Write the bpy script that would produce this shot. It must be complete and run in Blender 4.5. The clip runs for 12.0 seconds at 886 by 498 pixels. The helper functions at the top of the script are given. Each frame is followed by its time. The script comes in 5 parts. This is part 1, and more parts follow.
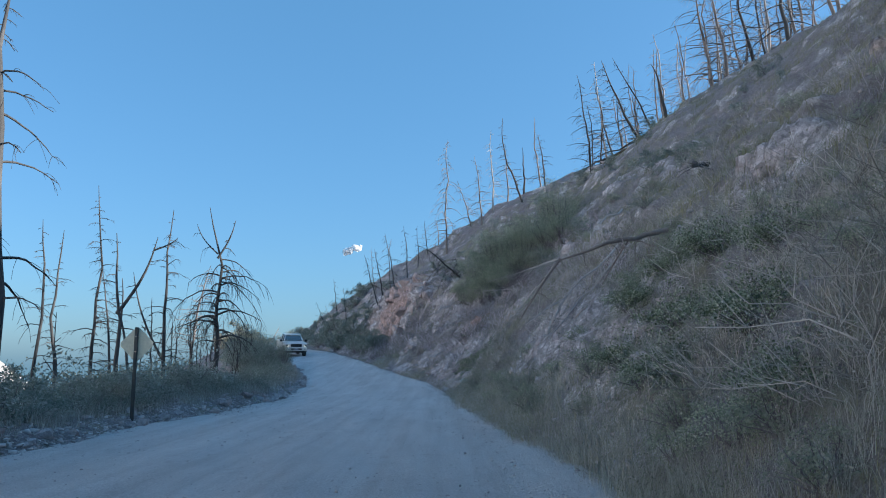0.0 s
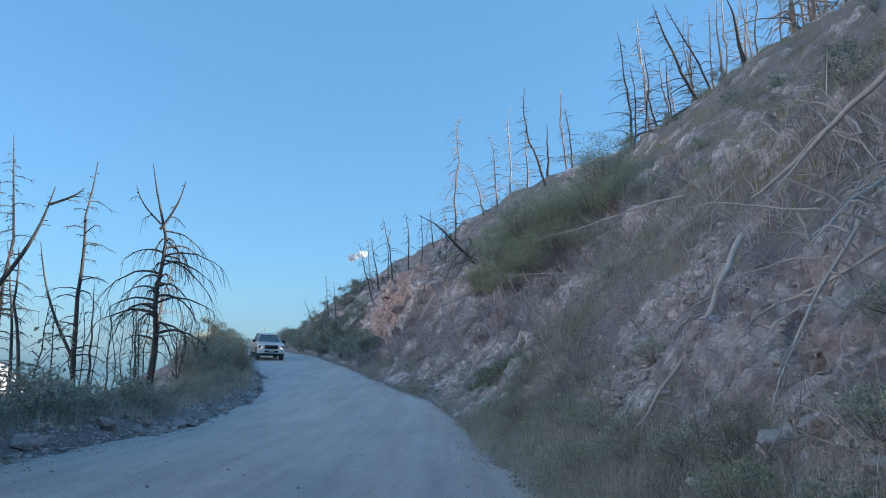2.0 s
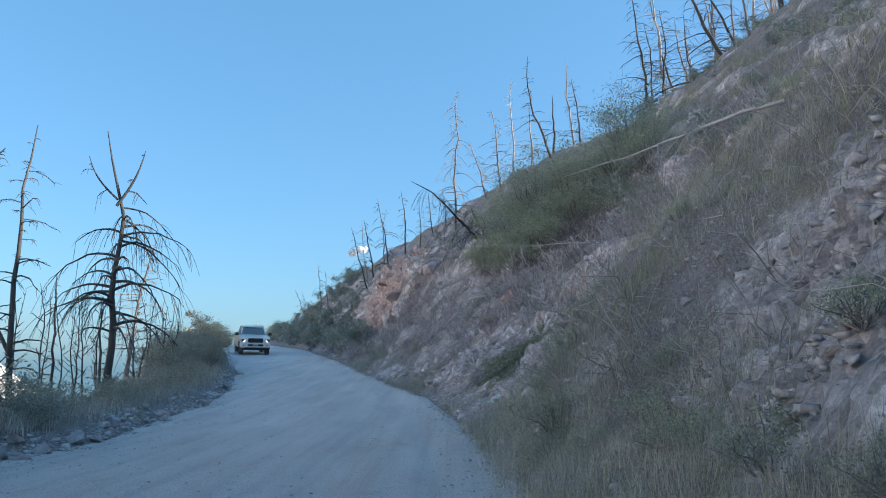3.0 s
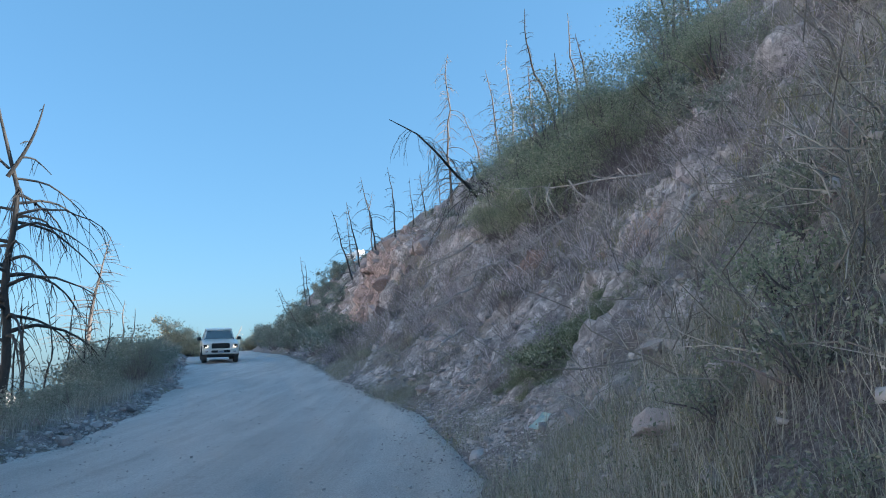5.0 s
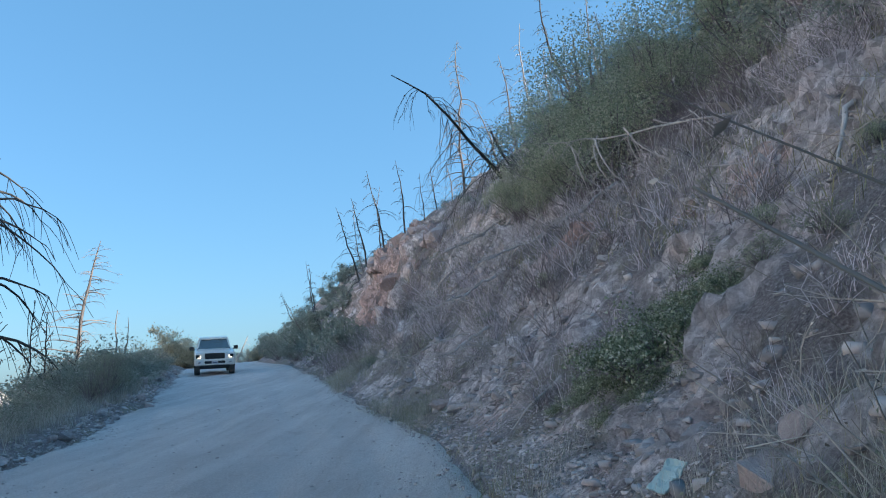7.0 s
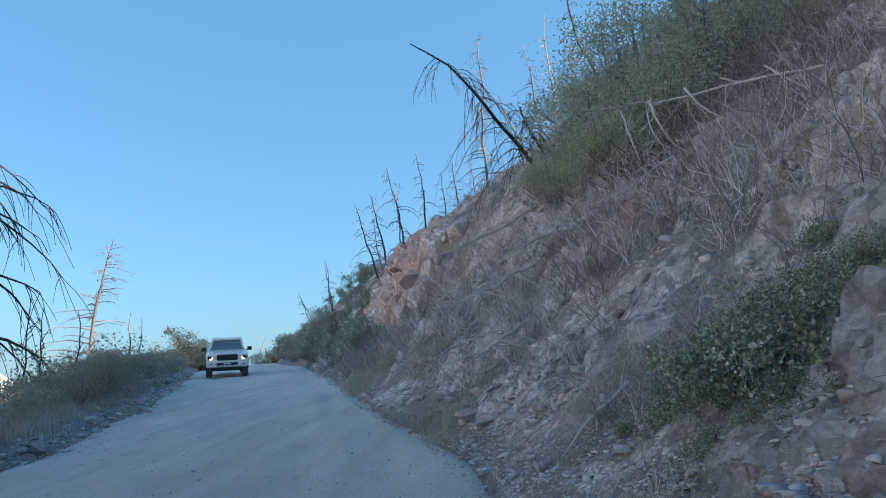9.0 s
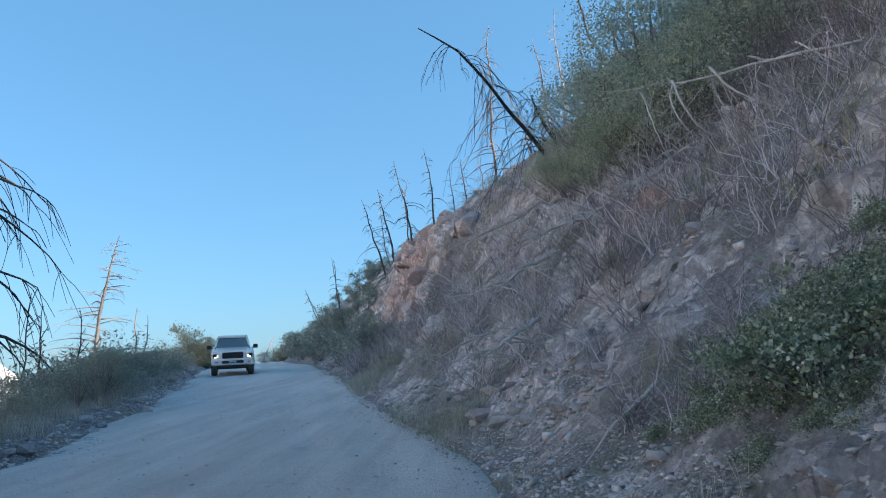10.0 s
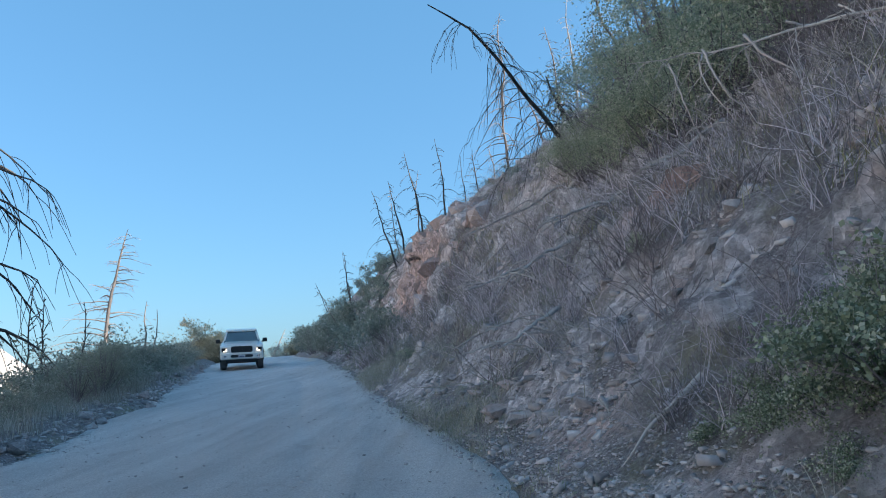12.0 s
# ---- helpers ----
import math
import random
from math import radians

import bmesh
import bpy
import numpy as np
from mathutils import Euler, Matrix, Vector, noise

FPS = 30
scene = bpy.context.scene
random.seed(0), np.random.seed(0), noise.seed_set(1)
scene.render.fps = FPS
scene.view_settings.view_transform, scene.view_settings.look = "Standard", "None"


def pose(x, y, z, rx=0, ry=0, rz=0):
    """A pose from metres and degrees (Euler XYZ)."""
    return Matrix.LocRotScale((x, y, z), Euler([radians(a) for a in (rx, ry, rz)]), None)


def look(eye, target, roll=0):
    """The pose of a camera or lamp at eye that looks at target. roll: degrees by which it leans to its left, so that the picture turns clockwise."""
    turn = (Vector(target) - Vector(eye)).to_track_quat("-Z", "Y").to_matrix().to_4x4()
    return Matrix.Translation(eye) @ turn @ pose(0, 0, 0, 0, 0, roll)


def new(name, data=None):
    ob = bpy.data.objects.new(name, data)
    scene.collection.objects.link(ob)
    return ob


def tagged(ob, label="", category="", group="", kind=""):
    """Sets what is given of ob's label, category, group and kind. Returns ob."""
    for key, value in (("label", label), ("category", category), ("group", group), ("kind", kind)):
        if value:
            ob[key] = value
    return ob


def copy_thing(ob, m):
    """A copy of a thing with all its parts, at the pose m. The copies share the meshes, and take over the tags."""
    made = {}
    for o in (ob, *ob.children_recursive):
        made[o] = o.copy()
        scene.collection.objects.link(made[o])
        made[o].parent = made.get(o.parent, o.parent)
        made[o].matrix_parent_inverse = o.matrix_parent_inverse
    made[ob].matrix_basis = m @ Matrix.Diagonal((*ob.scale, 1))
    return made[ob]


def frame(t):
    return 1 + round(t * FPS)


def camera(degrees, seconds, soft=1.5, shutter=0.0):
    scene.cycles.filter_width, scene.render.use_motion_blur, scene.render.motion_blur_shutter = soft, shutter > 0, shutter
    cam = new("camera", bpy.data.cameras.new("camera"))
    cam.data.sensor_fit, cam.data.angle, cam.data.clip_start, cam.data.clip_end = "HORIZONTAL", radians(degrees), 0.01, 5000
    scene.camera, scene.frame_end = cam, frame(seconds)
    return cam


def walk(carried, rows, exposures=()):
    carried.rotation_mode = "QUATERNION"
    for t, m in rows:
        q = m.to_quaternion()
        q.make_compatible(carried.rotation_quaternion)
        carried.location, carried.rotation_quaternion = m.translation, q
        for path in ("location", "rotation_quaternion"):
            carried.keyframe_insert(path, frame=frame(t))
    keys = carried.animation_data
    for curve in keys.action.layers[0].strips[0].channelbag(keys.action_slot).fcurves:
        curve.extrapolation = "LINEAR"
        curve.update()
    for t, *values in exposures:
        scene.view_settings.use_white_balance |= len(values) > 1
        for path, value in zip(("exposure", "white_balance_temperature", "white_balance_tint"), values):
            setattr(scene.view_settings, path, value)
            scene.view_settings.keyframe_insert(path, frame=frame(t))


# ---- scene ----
cam = camera(61.8, 12.0, soft=1.0)
METRES, EYE, TILT, LEAN, TURN = 32.0, 1.4, 9.0, 0.3, 0.0
ROWS = [
    (0.0, 0.0, 0.0, 0.0, 0.0, 0.0, 0.0),
    (0.5, -0.0008, 0.1009, -0.014, -0.52, 0.74, 0.36),
    (1.0, -0.0032, 0.1893, -0.0275, 0.16, 0.49, -0.29),
    (1.5, -0.0065, 0.2756, -0.0408, 0.23, 0.75, -0.74),
    (2.0, -0.007, 0.361, -0.054, 0.42, 0.68, -1.37),
    (2.5, -0.0059, 0.441, -0.0673, 0.4, 0.44, -1.45),
    (3.0, -0.0059, 0.5149, -0.0804, 0.45, 0.22, -0.42),
    (5.0, -0.0046, 0.7563, -0.1183, 0.27, 0.21, 2.24),
    (5.5, -0.0044, 0.7976, -0.1248, 0.33, 0.35, 2.87),
    (6.0, -0.007, 0.8313, -0.1298, 0.47, 0.5, 3.16),
    (6.5, -0.0084, 0.8595, -0.1331, 0.8, 0.69, 3.45),
    (7.0, -0.01, 0.8826, -0.1372, 1.23, 0.82, 3.5),
    (9.0, -0.015, 0.9443, -0.1455, 2.86, 1.11, 3.53),
    (9.5, -0.0159, 0.9541, -0.1472, 3.19, 1.09, 3.53),
    (10.0, -0.017, 0.9648, -0.1489, 3.49, 1.04, 3.58),
    (10.5, -0.0179, 0.9732, -0.1501, 3.74, 0.91, 3.65),
    (11.0, -0.0186, 0.9797, -0.1513, 3.95, 0.79, 3.77),
    (11.5, -0.0191, 0.9848, -0.1521, 4.17, 0.68, 3.86),
    (12.0, -0.0194, 0.9875, -0.1525, 4.36, 0.62, 3.89),
]
walk(cam, [(t, pose(0, 0, EYE, TILT, LEAN, TURN) @ pose(METRES * x, METRES * y, METRES * z, 90 + pitch, roll, yaw)) for t, x, y, z, yaw, pitch, roll in ROWS],
     exposures=[(0.0, 1.04, 5550, 8), (1.2, 1.06, 5550, 8), (2.8, 1.36, 5880, 8), (12.0, 1.36, 5880, 8)])

# ---- light and sky ----
SUN_ELEV, SUN_AZ = 23.0, 92.0   # azimuth clockwise from the way ahead (+y)
world = bpy.data.worlds.new("sky")
scene.world = world
world.use_nodes = True
wn = world.node_tree
wn.nodes.clear()
sky = wn.nodes.new("ShaderNodeTexSky")
sky.sky_type = "NISHITA"
sky.sun_disc = False
sky.sun_elevation, sky.sun_rotation = radians(SUN_ELEV), radians(SUN_AZ)
sky.altitude, sky.air_density, sky.dust_density, sky.ozone_density = 1900, 1.5, 7.0, 5.4
wbg = wn.nodes.new("ShaderNodeBackground")
wbg.inputs["Strength"].default_value = 0.057
wout = wn.nodes.new("ShaderNodeOutputWorld")
sky_lift = wn.nodes.new("ShaderNodeMix")
sky_lift.data_type, sky_lift.blend_type = "RGBA", "ADD"   # flat blue added to the whole sky: evens its gradient, lifts the fill
sky_lift.inputs[0].default_value, sky_lift.inputs[7].default_value = 1.0, (0.56, 1.46, 2.1, 1)
wn.links.new(sky.outputs[0], sky_lift.inputs[6])
wn.links.new(sky_lift.outputs[2], wbg.inputs["Color"])
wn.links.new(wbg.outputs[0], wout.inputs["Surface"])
sun_data = bpy.data.lights.new("sun", "SUN")
sun_data.energy, sun_data.angle, sun_data.color = 5.0, radians(0.53), (1.0, 0.87, 0.72)
sun = new("sun", sun_data)
sun_way = Vector((math.sin(radians(SUN_AZ)) * math.cos(radians(SUN_ELEV)), math.cos(radians(SUN_AZ)) * math.cos(radians(SUN_ELEV)), math.sin(radians(SUN_ELEV))))
sun.matrix_world = look(sun_way * 60, (0, 0, 0))

# ---- the lie of the land ----
# road edges and height along the way ahead
RIGHT_Y = (-60, -10, 4, 9, 13, 21, 26, 33, 37, 41, 44, 47, 50, 58, 66, 80, 95, 115, 150)
RIGHT_X = (3.0, 2.5, 2.2, 2.0, 1.65, 1.1, 0.75, 0.25, -0.25, -1.05, -2.05, -2.95, -3.9, -6.0, -8.4, -13.4, -18.8, -24.4, -31)
LEFT_Y = (-60, 0, 15, 22, 30, 36, 42, 46, 53, 60, 66, 80, 95, 115, 150)
LEFT_X = (-8.5, -7.6, -7.0, -6.7, -6.4, -6.9, -7.6, -8.5, -10.5, -12.9, -15.0, -19.8, -25, -30.5, -37.5)
ROAD_Y = (-60, 0, 16, 30, 36, 43, 49, 53, 62, 66, 73, 95, 114, 150, 220)
ROAD_Z = (-0.6, 0.0, 0.06, 0.14, 0.3, 0.7, 1.12, 1.42, 1.98, 2.28, 2.78, 3.85, 4.65, 4.7, 2.0)
HILL_S = (-1, 0, 0.6, 1.6, 3.0, 4.5, 6.5, 10, 16, 22, 27, 34, 60, 150, 600)
HILL_H = (-0.3, 0, 0.35, 1.15, 2.65, 4.2, 6.1, 9.2, 14.2, 19.2, 22.6, 26, 33, 45, 60)
CLIFF_S = (-1, 0, 0.6, 3.0, 3.8, 4.8, 6.0, 10, 16, 22, 27, 34, 60, 150, 600)
CLIFF_H = (-0.3, 0, 0.3, 1.35, 3.4, 5.6, 6.7, 9.3, 13.4, 17.6, 20.5, 23, 29, 40, 55)
DROP_S = (-1, 0, 0.4, 0.9, 1.6, 2.6, 5, 10, 20, 60, 160, 600, 4000)
DROP_H = (-0.1, 0, 0.2, 0.32, 0.2, -0.1, -1.2, -4.2, -11.0, -38, -95, -180, -260)


def smooth(v, pts, vals, w):
    """Linear table, softened over a width of w."""
    return (np.interp(v - w, pts, vals) + 2 * np.interp(v, pts, vals) + np.interp(v + w, pts, vals)) / 4


def lattice(ix, iy, seed):
    h = (ix.astype(np.int64) * 374761393 + iy.astype(np.int64) * 668265263 + seed * 1274126177) & 0xFFFFFFFF
    h = ((h ^ (h >> 13)) * 1274126177) & 0xFFFFFFFF
    return ((h ^ (h >> 16)) & 0xFFFF) / 65535.0


def vnoise(x, y, seed=0):
    """Value noise from -1 to 1."""
    x, y = np.asarray(x, float), np.asarray(y, float)
    ix, iy = np.floor(x), np.floor(y)
    u, v = x - ix, y - iy
    u, v = u * u * (3 - 2 * u), v * v * (3 - 2 * v)
    a, b = lattice(ix, iy, seed), lattice(ix + 1, iy, seed)
    c, d = lattice(ix, iy + 1, seed), lattice(ix + 1, iy + 1, seed)
    return 2 * ((a + (b - a) * u) * (1 - v) + (c + (d - c) * u) * v) - 1


def fbm(x, y, octaves=4, seed=0):
    total, amp = 0, 1.0
    for k in range(octaves):
        total = total + amp * vnoise(x * 2 ** k + 17.3 * k, y * 2 ** k - 9.1 * k, seed + k)
        amp *= 0.5
    return total


def right_edge(y):
    return smooth(y, RIGHT_Y, RIGHT_X, 2.0) + 0.12 * vnoise(np.asarray(y) * 0.35, 3.0, 5)


def left_edge(y):
    return smooth(y, LEFT_Y, LEFT_X, 2.0) + 0.2 * vnoise(np.asarray(y) * 0.3, 8.0, 6)


def road_height(y):
    return smooth(y, ROAD_Y, ROAD_Z, 3.0)


def cliffness(y):
    return np.clip(smooth(y, (-1e4, 52, 60, 72, 77, 1e4), (0, 0, 1, 1, 0, 0), 1.5), 0, 1)


def shards(u, v, seed):
    """Broken bedding: every cell of a jittered net stands at its own height and tilt, with a crack round it."""
    iu, iv = np.floor(u), np.floor(v)
    first = np.full(np.shape(u), 9.0)
    second, high = first.copy(), np.zeros(np.shape(u))
    for du in (-1, 0, 1):
        for dv in (-1, 0, 1):
            cu, cv = iu + du, iv + dv
            dx, dy = u - cu - 0.1 - 0.8 * lattice(cu, cv, seed), v - cv - 0.1 - 0.8 * lattice(cu, cv, seed + 1)
            away = dx * dx + dy * dy
            tilt = 2 * lattice(cu, cv, seed + 2) - 1 + 2.2 * (lattice(cu, cv, seed + 3) - 0.5) * dx + 2.2 * (lattice(cu, cv, seed + 4) - 0.7) * dy
            closer = away < first
            second = np.where(closer, first, np.minimum(second, away))
            high = np.where(closer, tilt, high)
            first = np.minimum(first, away)
    return high, np.clip(1 - (np.sqrt(second) - np.sqrt(first)) / 0.16, 0, 1)


# where bare rock comes through: way along the road, distance up from its edge, and the reach in both
BARE_ROCK = ((18.0, 1.9, 3.6, 1.3), (24.0, 2.6, 1.8, 0.9), (34.6, 1.2, 1.0, 1.1), (32.3, 1.9, 1.3, 0.5), (43.4, 5.0, 2.2, 1.3), (43.6, 3.0, 2.2, 1.2), (37.6, 4.2, 2.6, 1.6), (37.0, 2.9, 1.6, 0.9), (47.5, 3.4, 2.6, 1.1), (51.0, 4.4, 3.2, 1.5), (46.6, 5.0, 1.4, 0.9), (44.6, 1.6, 1.6, 0.8), (13.0, 4.4, 2.0, 1.0), (41.0, 0.9, 1.6, 0.5), (66.0, 4.8, 8.0, 3.0), (30.5, 5.5, 3.0, 1.4))


def bareness(y, s):
    """From 0 on litter and soil to 1 on open rock."""
    total = np.zeros(np.shape(y))
    for cy, cs, ry_, rs_ in BARE_ROCK:
        total = np.maximum(total, 1.0 - ((y - cy) / ry_) ** 2 - ((s - cs) / rs_) ** 2)
    total = np.maximum(total, -0.05 + 0.85 * vnoise(y / 3.2, s / 1.8, 41) - 0.3 * np.clip((34 - y) / 6, 0, 1) * np.clip((s - 2) / 2, 0, 1) - 0.3 * np.clip((s - 5.5) / 3, 0, 1))
    return np.clip(total + 0.5 * fbm(y / 0.8, s / 0.6, 3, 43), 0, 1)


def broken(y, s, c):
    """Relief of the broken rock: large joints, and small shards on them."""
    bend, turn_ = 0.35 * vnoise(y / 1.7, s / 1.5, 201), 0.35 * vnoise(y / 1.3, s / 1.9, 203)
    a, b = y + 0.45 * s + bend, s - 0.2 * y + turn_
    big, gap = shards(a / 0.46, b / 0.7, 301)
    small, slit = shards(a / 0.19, b / 0.27, 331)
    return (1 + 0.9 * c) * (0.11 * big - 0.09 * gap) + 0.07 * small - 0.05 * slit


def ground_height(x, y):
    """The bare ground, with ledges and lumps on the hill."""
    x, y = np.asarray(x, float), np.asarray(y, float)
    s = x - right_edge(y)
    d = left_edge(y) - x
    c = cliffness(y)
    hill = smooth(s, HILL_S, HILL_H, 0.25) * (1 - c) + smooth(s, CLIFF_S, CLIFF_H, 0.15) * c
    hill = hill * np.where(s > 0, np.interp(y, (42, 60, 75, 92, 118, 150), (1.0, 0.91, 0.85, 0.85, 0.7, 0.5)), 1)
    # the hidden back of the far hill is held low to let sunlight through
    hill = np.minimum(hill, np.interp(y, (76, 86, 95, 110, 130, 200), (60, 14.0, 10.0, 5.0, 4.0, 3.0)) + 0.06 * hill)
    hill = hill + np.interp(y, (0, 10, 14, 19, 25, 28, 31, 34), (0.6, 0.8, 1.1, 0.6, 0.4, 1.2, 0.4, 0.0)) * np.clip(s / 1.6, 0, 1)
    hill = hill + 1.25 * np.exp(-((y - 51.0) / 3.5) ** 2 - ((s - 5.9) / 1.9) ** 2)
    amp = np.clip((s - 0.1) / 1.6, 0, 1)
    broad = 0.55 * vnoise(y / 7.5, hill / 5.0, 11) * np.clip(s / 4, 0, 1) + 0.22 * fbm(y / 2.3, hill / 1.6, 2, 21)
    q = (hill + 0.17 * y + 0.5 * vnoise(y / 4, hill / 3, 31)) / 1.15
    saw = q - np.floor(q)
    rocky = bareness(y, s)
    ledge = (0.25 + 0.75 * rocky) * (np.minimum(saw / 0.78, (1 - saw) / 0.22) - 0.5) * 0.38
    fine = rocky * broken(y, s, c) + 0.05 * fbm(y / 0.5, hill / 0.4, 3, 61) + 0.025 * fbm(y / 0.12, hill / 0.12, 2, 65)
    near = np.clip((400 - np.abs(y)) / 200, 0, 1) * np.clip((90 - s) / 30, 0, 1)
    hill = hill + amp * near * ((broad + ledge) * (1 + 0.8 * np.clip((s - 4) / 3, 0, 1)) + fine)
    drop = smooth(d, DROP_S, DROP_H, 0.15)
    drop = drop + np.clip(d / 1.0, 0, 1) * np.clip((300 - d) / 100, 0, 1) * (0.1 * fbm(x / 0.7, y / 0.7, 3, 71) + np.clip(d / 8, 0, 1.5) * 0.5 * vnoise(x / 6, y / 6, 81))
    # unseen slope added across the valley, beside and behind the road, to bounce sunlight
    aside = np.clip((1.5 * d - 30 - y) / (0.3 * d + 15), 0, 1)
    drop = drop + aside * (np.interp(d, (40, 60, 150, 240, 700), (0, 5, 165, 270, 320)) + np.clip((d - 60) / 60, 0, 1) * 9 * fbm(x / 45, y / 45, 3, 181))
    z = road_height(y)
    z = np.where(s > 0, z + hill, np.where(d > 0, z + drop, z))
    # under the road the sheet lies a little lower
    z = z - 0.10 * np.clip(np.minimum(-s, -d) / 0.5, 0, 1)
    return z


def ledge_reach(x, y):
    """How far the lips of the ledges stand out over the slope below them."""
    s = x - right_edge(y)
    c = cliffness(y)
    hill = smooth(s, HILL_S, HILL_H, 0.25) * (1 - c) + smooth(s, CLIFF_S, CLIFF_H, 0.15) * c
    q = (hill + 0.17 * y + 0.5 * vnoise(y / 4, hill / 3, 31)) / 1.15
    saw = q - np.floor(q)
    rocky = bareness(y, s) + c
    ragged = np.clip(0.6 + 0.9 * fbm(y / 0.9, np.floor(q) * 3.7, 2, 191), 0, 1.3)
    lip = np.where(saw < 0.78, (saw / 0.78) ** 2, np.clip(1 - (saw - 0.78) / 0.1, 0, 1))
    jut = 0.9 * np.clip(rocky, 0, 1) * broken(y, s, c)
    return (jut + (0.2 + 0.4 * np.clip((s - 4) / 3, 0, 1)) * rocky * ragged * lip) * np.clip((s - 0.5) / 1.0, 0, 1) * np.clip((40 - s) / 20, 0, 1) * (np.abs(y) < 120)


def ground(x, y):
    return float(ground_height(np.array([x]), np.array([y]))[0])


# ---- materials ----
def nodes_of(name):
    m = bpy.data.materials.new(name)
    m.use_nodes = True
    nt = m.node_tree
    return m, nt, nt.nodes["Principled BSDF"]


def noise_node(nt, scale, detail=5.0, rough=0.55, stretch=None, coords="Object"):
    tc = nt.nodes.new("ShaderNodeTexCoord")
    mp = nt.nodes.new("ShaderNodeMapping")
    if stretch:
        mp.inputs["Scale"].default_value = stretch
    n = nt.nodes.new("ShaderNodeTexNoise")
    n.inputs["Scale"].default_value, n.inputs["Detail"].default_value, n.inputs["Roughness"].default_value = scale, detail, rough
    nt.links.new(tc.outputs[coords], mp.inputs["Vector"])
    nt.links.new(mp.outputs[0], n.inputs["Vector"])
    return n.outputs["Fac"]


def ramp(nt, fac, stops):
    r = nt.nodes.new("ShaderNodeValToRGB")
    el = r.color_ramp.elements
    while len(el) < len(stops):
        el.new(0.5)
    for e, (p, c) in zip(el, stops):
        e.position, e.color = p, (*c, 1)
    nt.links.new(fac, r.inputs["Fac"])
    return r.outputs["Color"]


def mix(nt, fac, a, b, blend="MIX"):
    n = nt.nodes.new("ShaderNodeMix")
    n.data_type, n.blend_type = "RGBA", blend
    for sock, v in ((n.inputs[0], fac), (n.inputs[6], a), (n.inputs[7], b)):
        if isinstance(v, (int, float)):
            sock.default_value = v
        elif isinstance(v, tuple):
            sock.default_value = (*v, 1)
        else:
            nt.links.new(v, sock)
    return n.outputs[2]


def bump(nt, bsdf, fac, strength, dist):
    b = nt.nodes.new("ShaderNodeBump")
    b.inputs["Strength"].default_value, b.inputs["Distance"].default_value = strength, dist
    nt.links.new(fac, b.inputs["Height"])
    nt.links.new(b.outputs[0], bsdf.inputs["Normal"])


def two_scale(name, stops, fine_dark, big=0.8, small=12.0, rough=0.9, bump_by=0.02, stretch=None, island=0.0, per_object=0.0, metal=0.0, spec=0.3):
    """A worn surface: a broad ramp of tones, fine grain over it, relief, and some change from piece to piece."""
    m, nt, b = nodes_of(name)
    col = ramp(nt, noise_node(nt, big, 4, 0.6, stretch), stops)
    grain = noise_node(nt, small, 6, 0.65, stretch)
    col = mix(nt, ramp(nt, grain, ((0.35, (1, 1, 1)), (0.7, (0, 0, 0)))), fine_dark, col)
    col2 = mix(nt, 0.6, col, ramp(nt, noise_node(nt, big, 4, 0.6, stretch), stops))
    for amount, sockname, nodetype in ((island, "Random Per Island", "ShaderNodeNewGeometry"), (per_object, "Random", "ShaderNodeObjectInfo")):
        if amount:
            g = nt.nodes.new(nodetype)
            hsv = nt.nodes.new("ShaderNodeHueSaturation")
            mr = nt.nodes.new("ShaderNodeMapRange")
            mr.inputs["To Min"].default_value, mr.inputs["To Max"].default_value = 1 - amount, 1 + amount
            nt.links.new(g.outputs[sockname], mr.inputs["Value"])
            nt.links.new(mr.outputs[0], hsv.inputs["Value"])
            nt.links.new(col2, hsv.inputs["Color"])
            col2 = hsv.outputs["Color"]
    nt.links.new(col2, b.inputs["Base Color"])
    b.inputs["Roughness"].default_value, b.inputs["Metallic"].default_value = rough, metal
    b.inputs["Specular IOR Level"].default_value = spec
    if bump_by:
        bump(nt, b, grain, 0.8, bump_by)
    return m


def plain(name, colour, rough=0.5, metal=0.0, coat=0.0):
    m, nt, b = nodes_of(name)
    grain = noise_node(nt, 9.0, 5)
    col = mix(nt, ramp(nt, grain, ((0.3, (0, 0, 0)), (0.75, (1, 1, 1)))), tuple(v * 0.86 for v in colour), tuple(min(1, v * 1.06) for v in colour))
    nt.links.new(col, b.inputs["Base Color"])
    b.inputs["Roughness"].default_value, b.inputs["Metallic"].default_value, b.inputs["Coat Weight"].default_value = rough, metal, coat
    return m


def leaf_material(name, tones, vary=0.35):
    m, nt, b = nodes_of(name)
    g = nt.nodes.new("ShaderNodeNewGeometry")
    col = ramp(nt, g.outputs["Random Per Island"], tones)
    patch = noise_node(nt, 1.4, 3)
    col = mix(nt, ramp(nt, patch, ((0.35, (0, 0, 0)), (0.65, (1, 1, 1)))), mix(nt, 1.0, col, (0.62, 0.66, 0.62), "MULTIPLY"), col)
    nt.links.new(col, b.inputs["Base Color"])
    b.inputs["Roughness"].default_value = 0.6
    b.inputs["Specular IOR Level"].default_value = 0.35
    tr = nt.nodes.new("ShaderNodeBsdfTranslucent")
    nt.links.new(col, tr.inputs["Color"])
    add = nt.nodes.new("ShaderNodeMixShader")
    add.inputs[0].default_value = vary
    out = nt.nodes["Material Output"]
    nt.links.new(b.outputs[0], add.inputs[1])
    nt.links.new(tr.outputs[0], add.inputs[2])
    nt.links.new(add.outputs[0], out.inputs["Surface"])
    return m


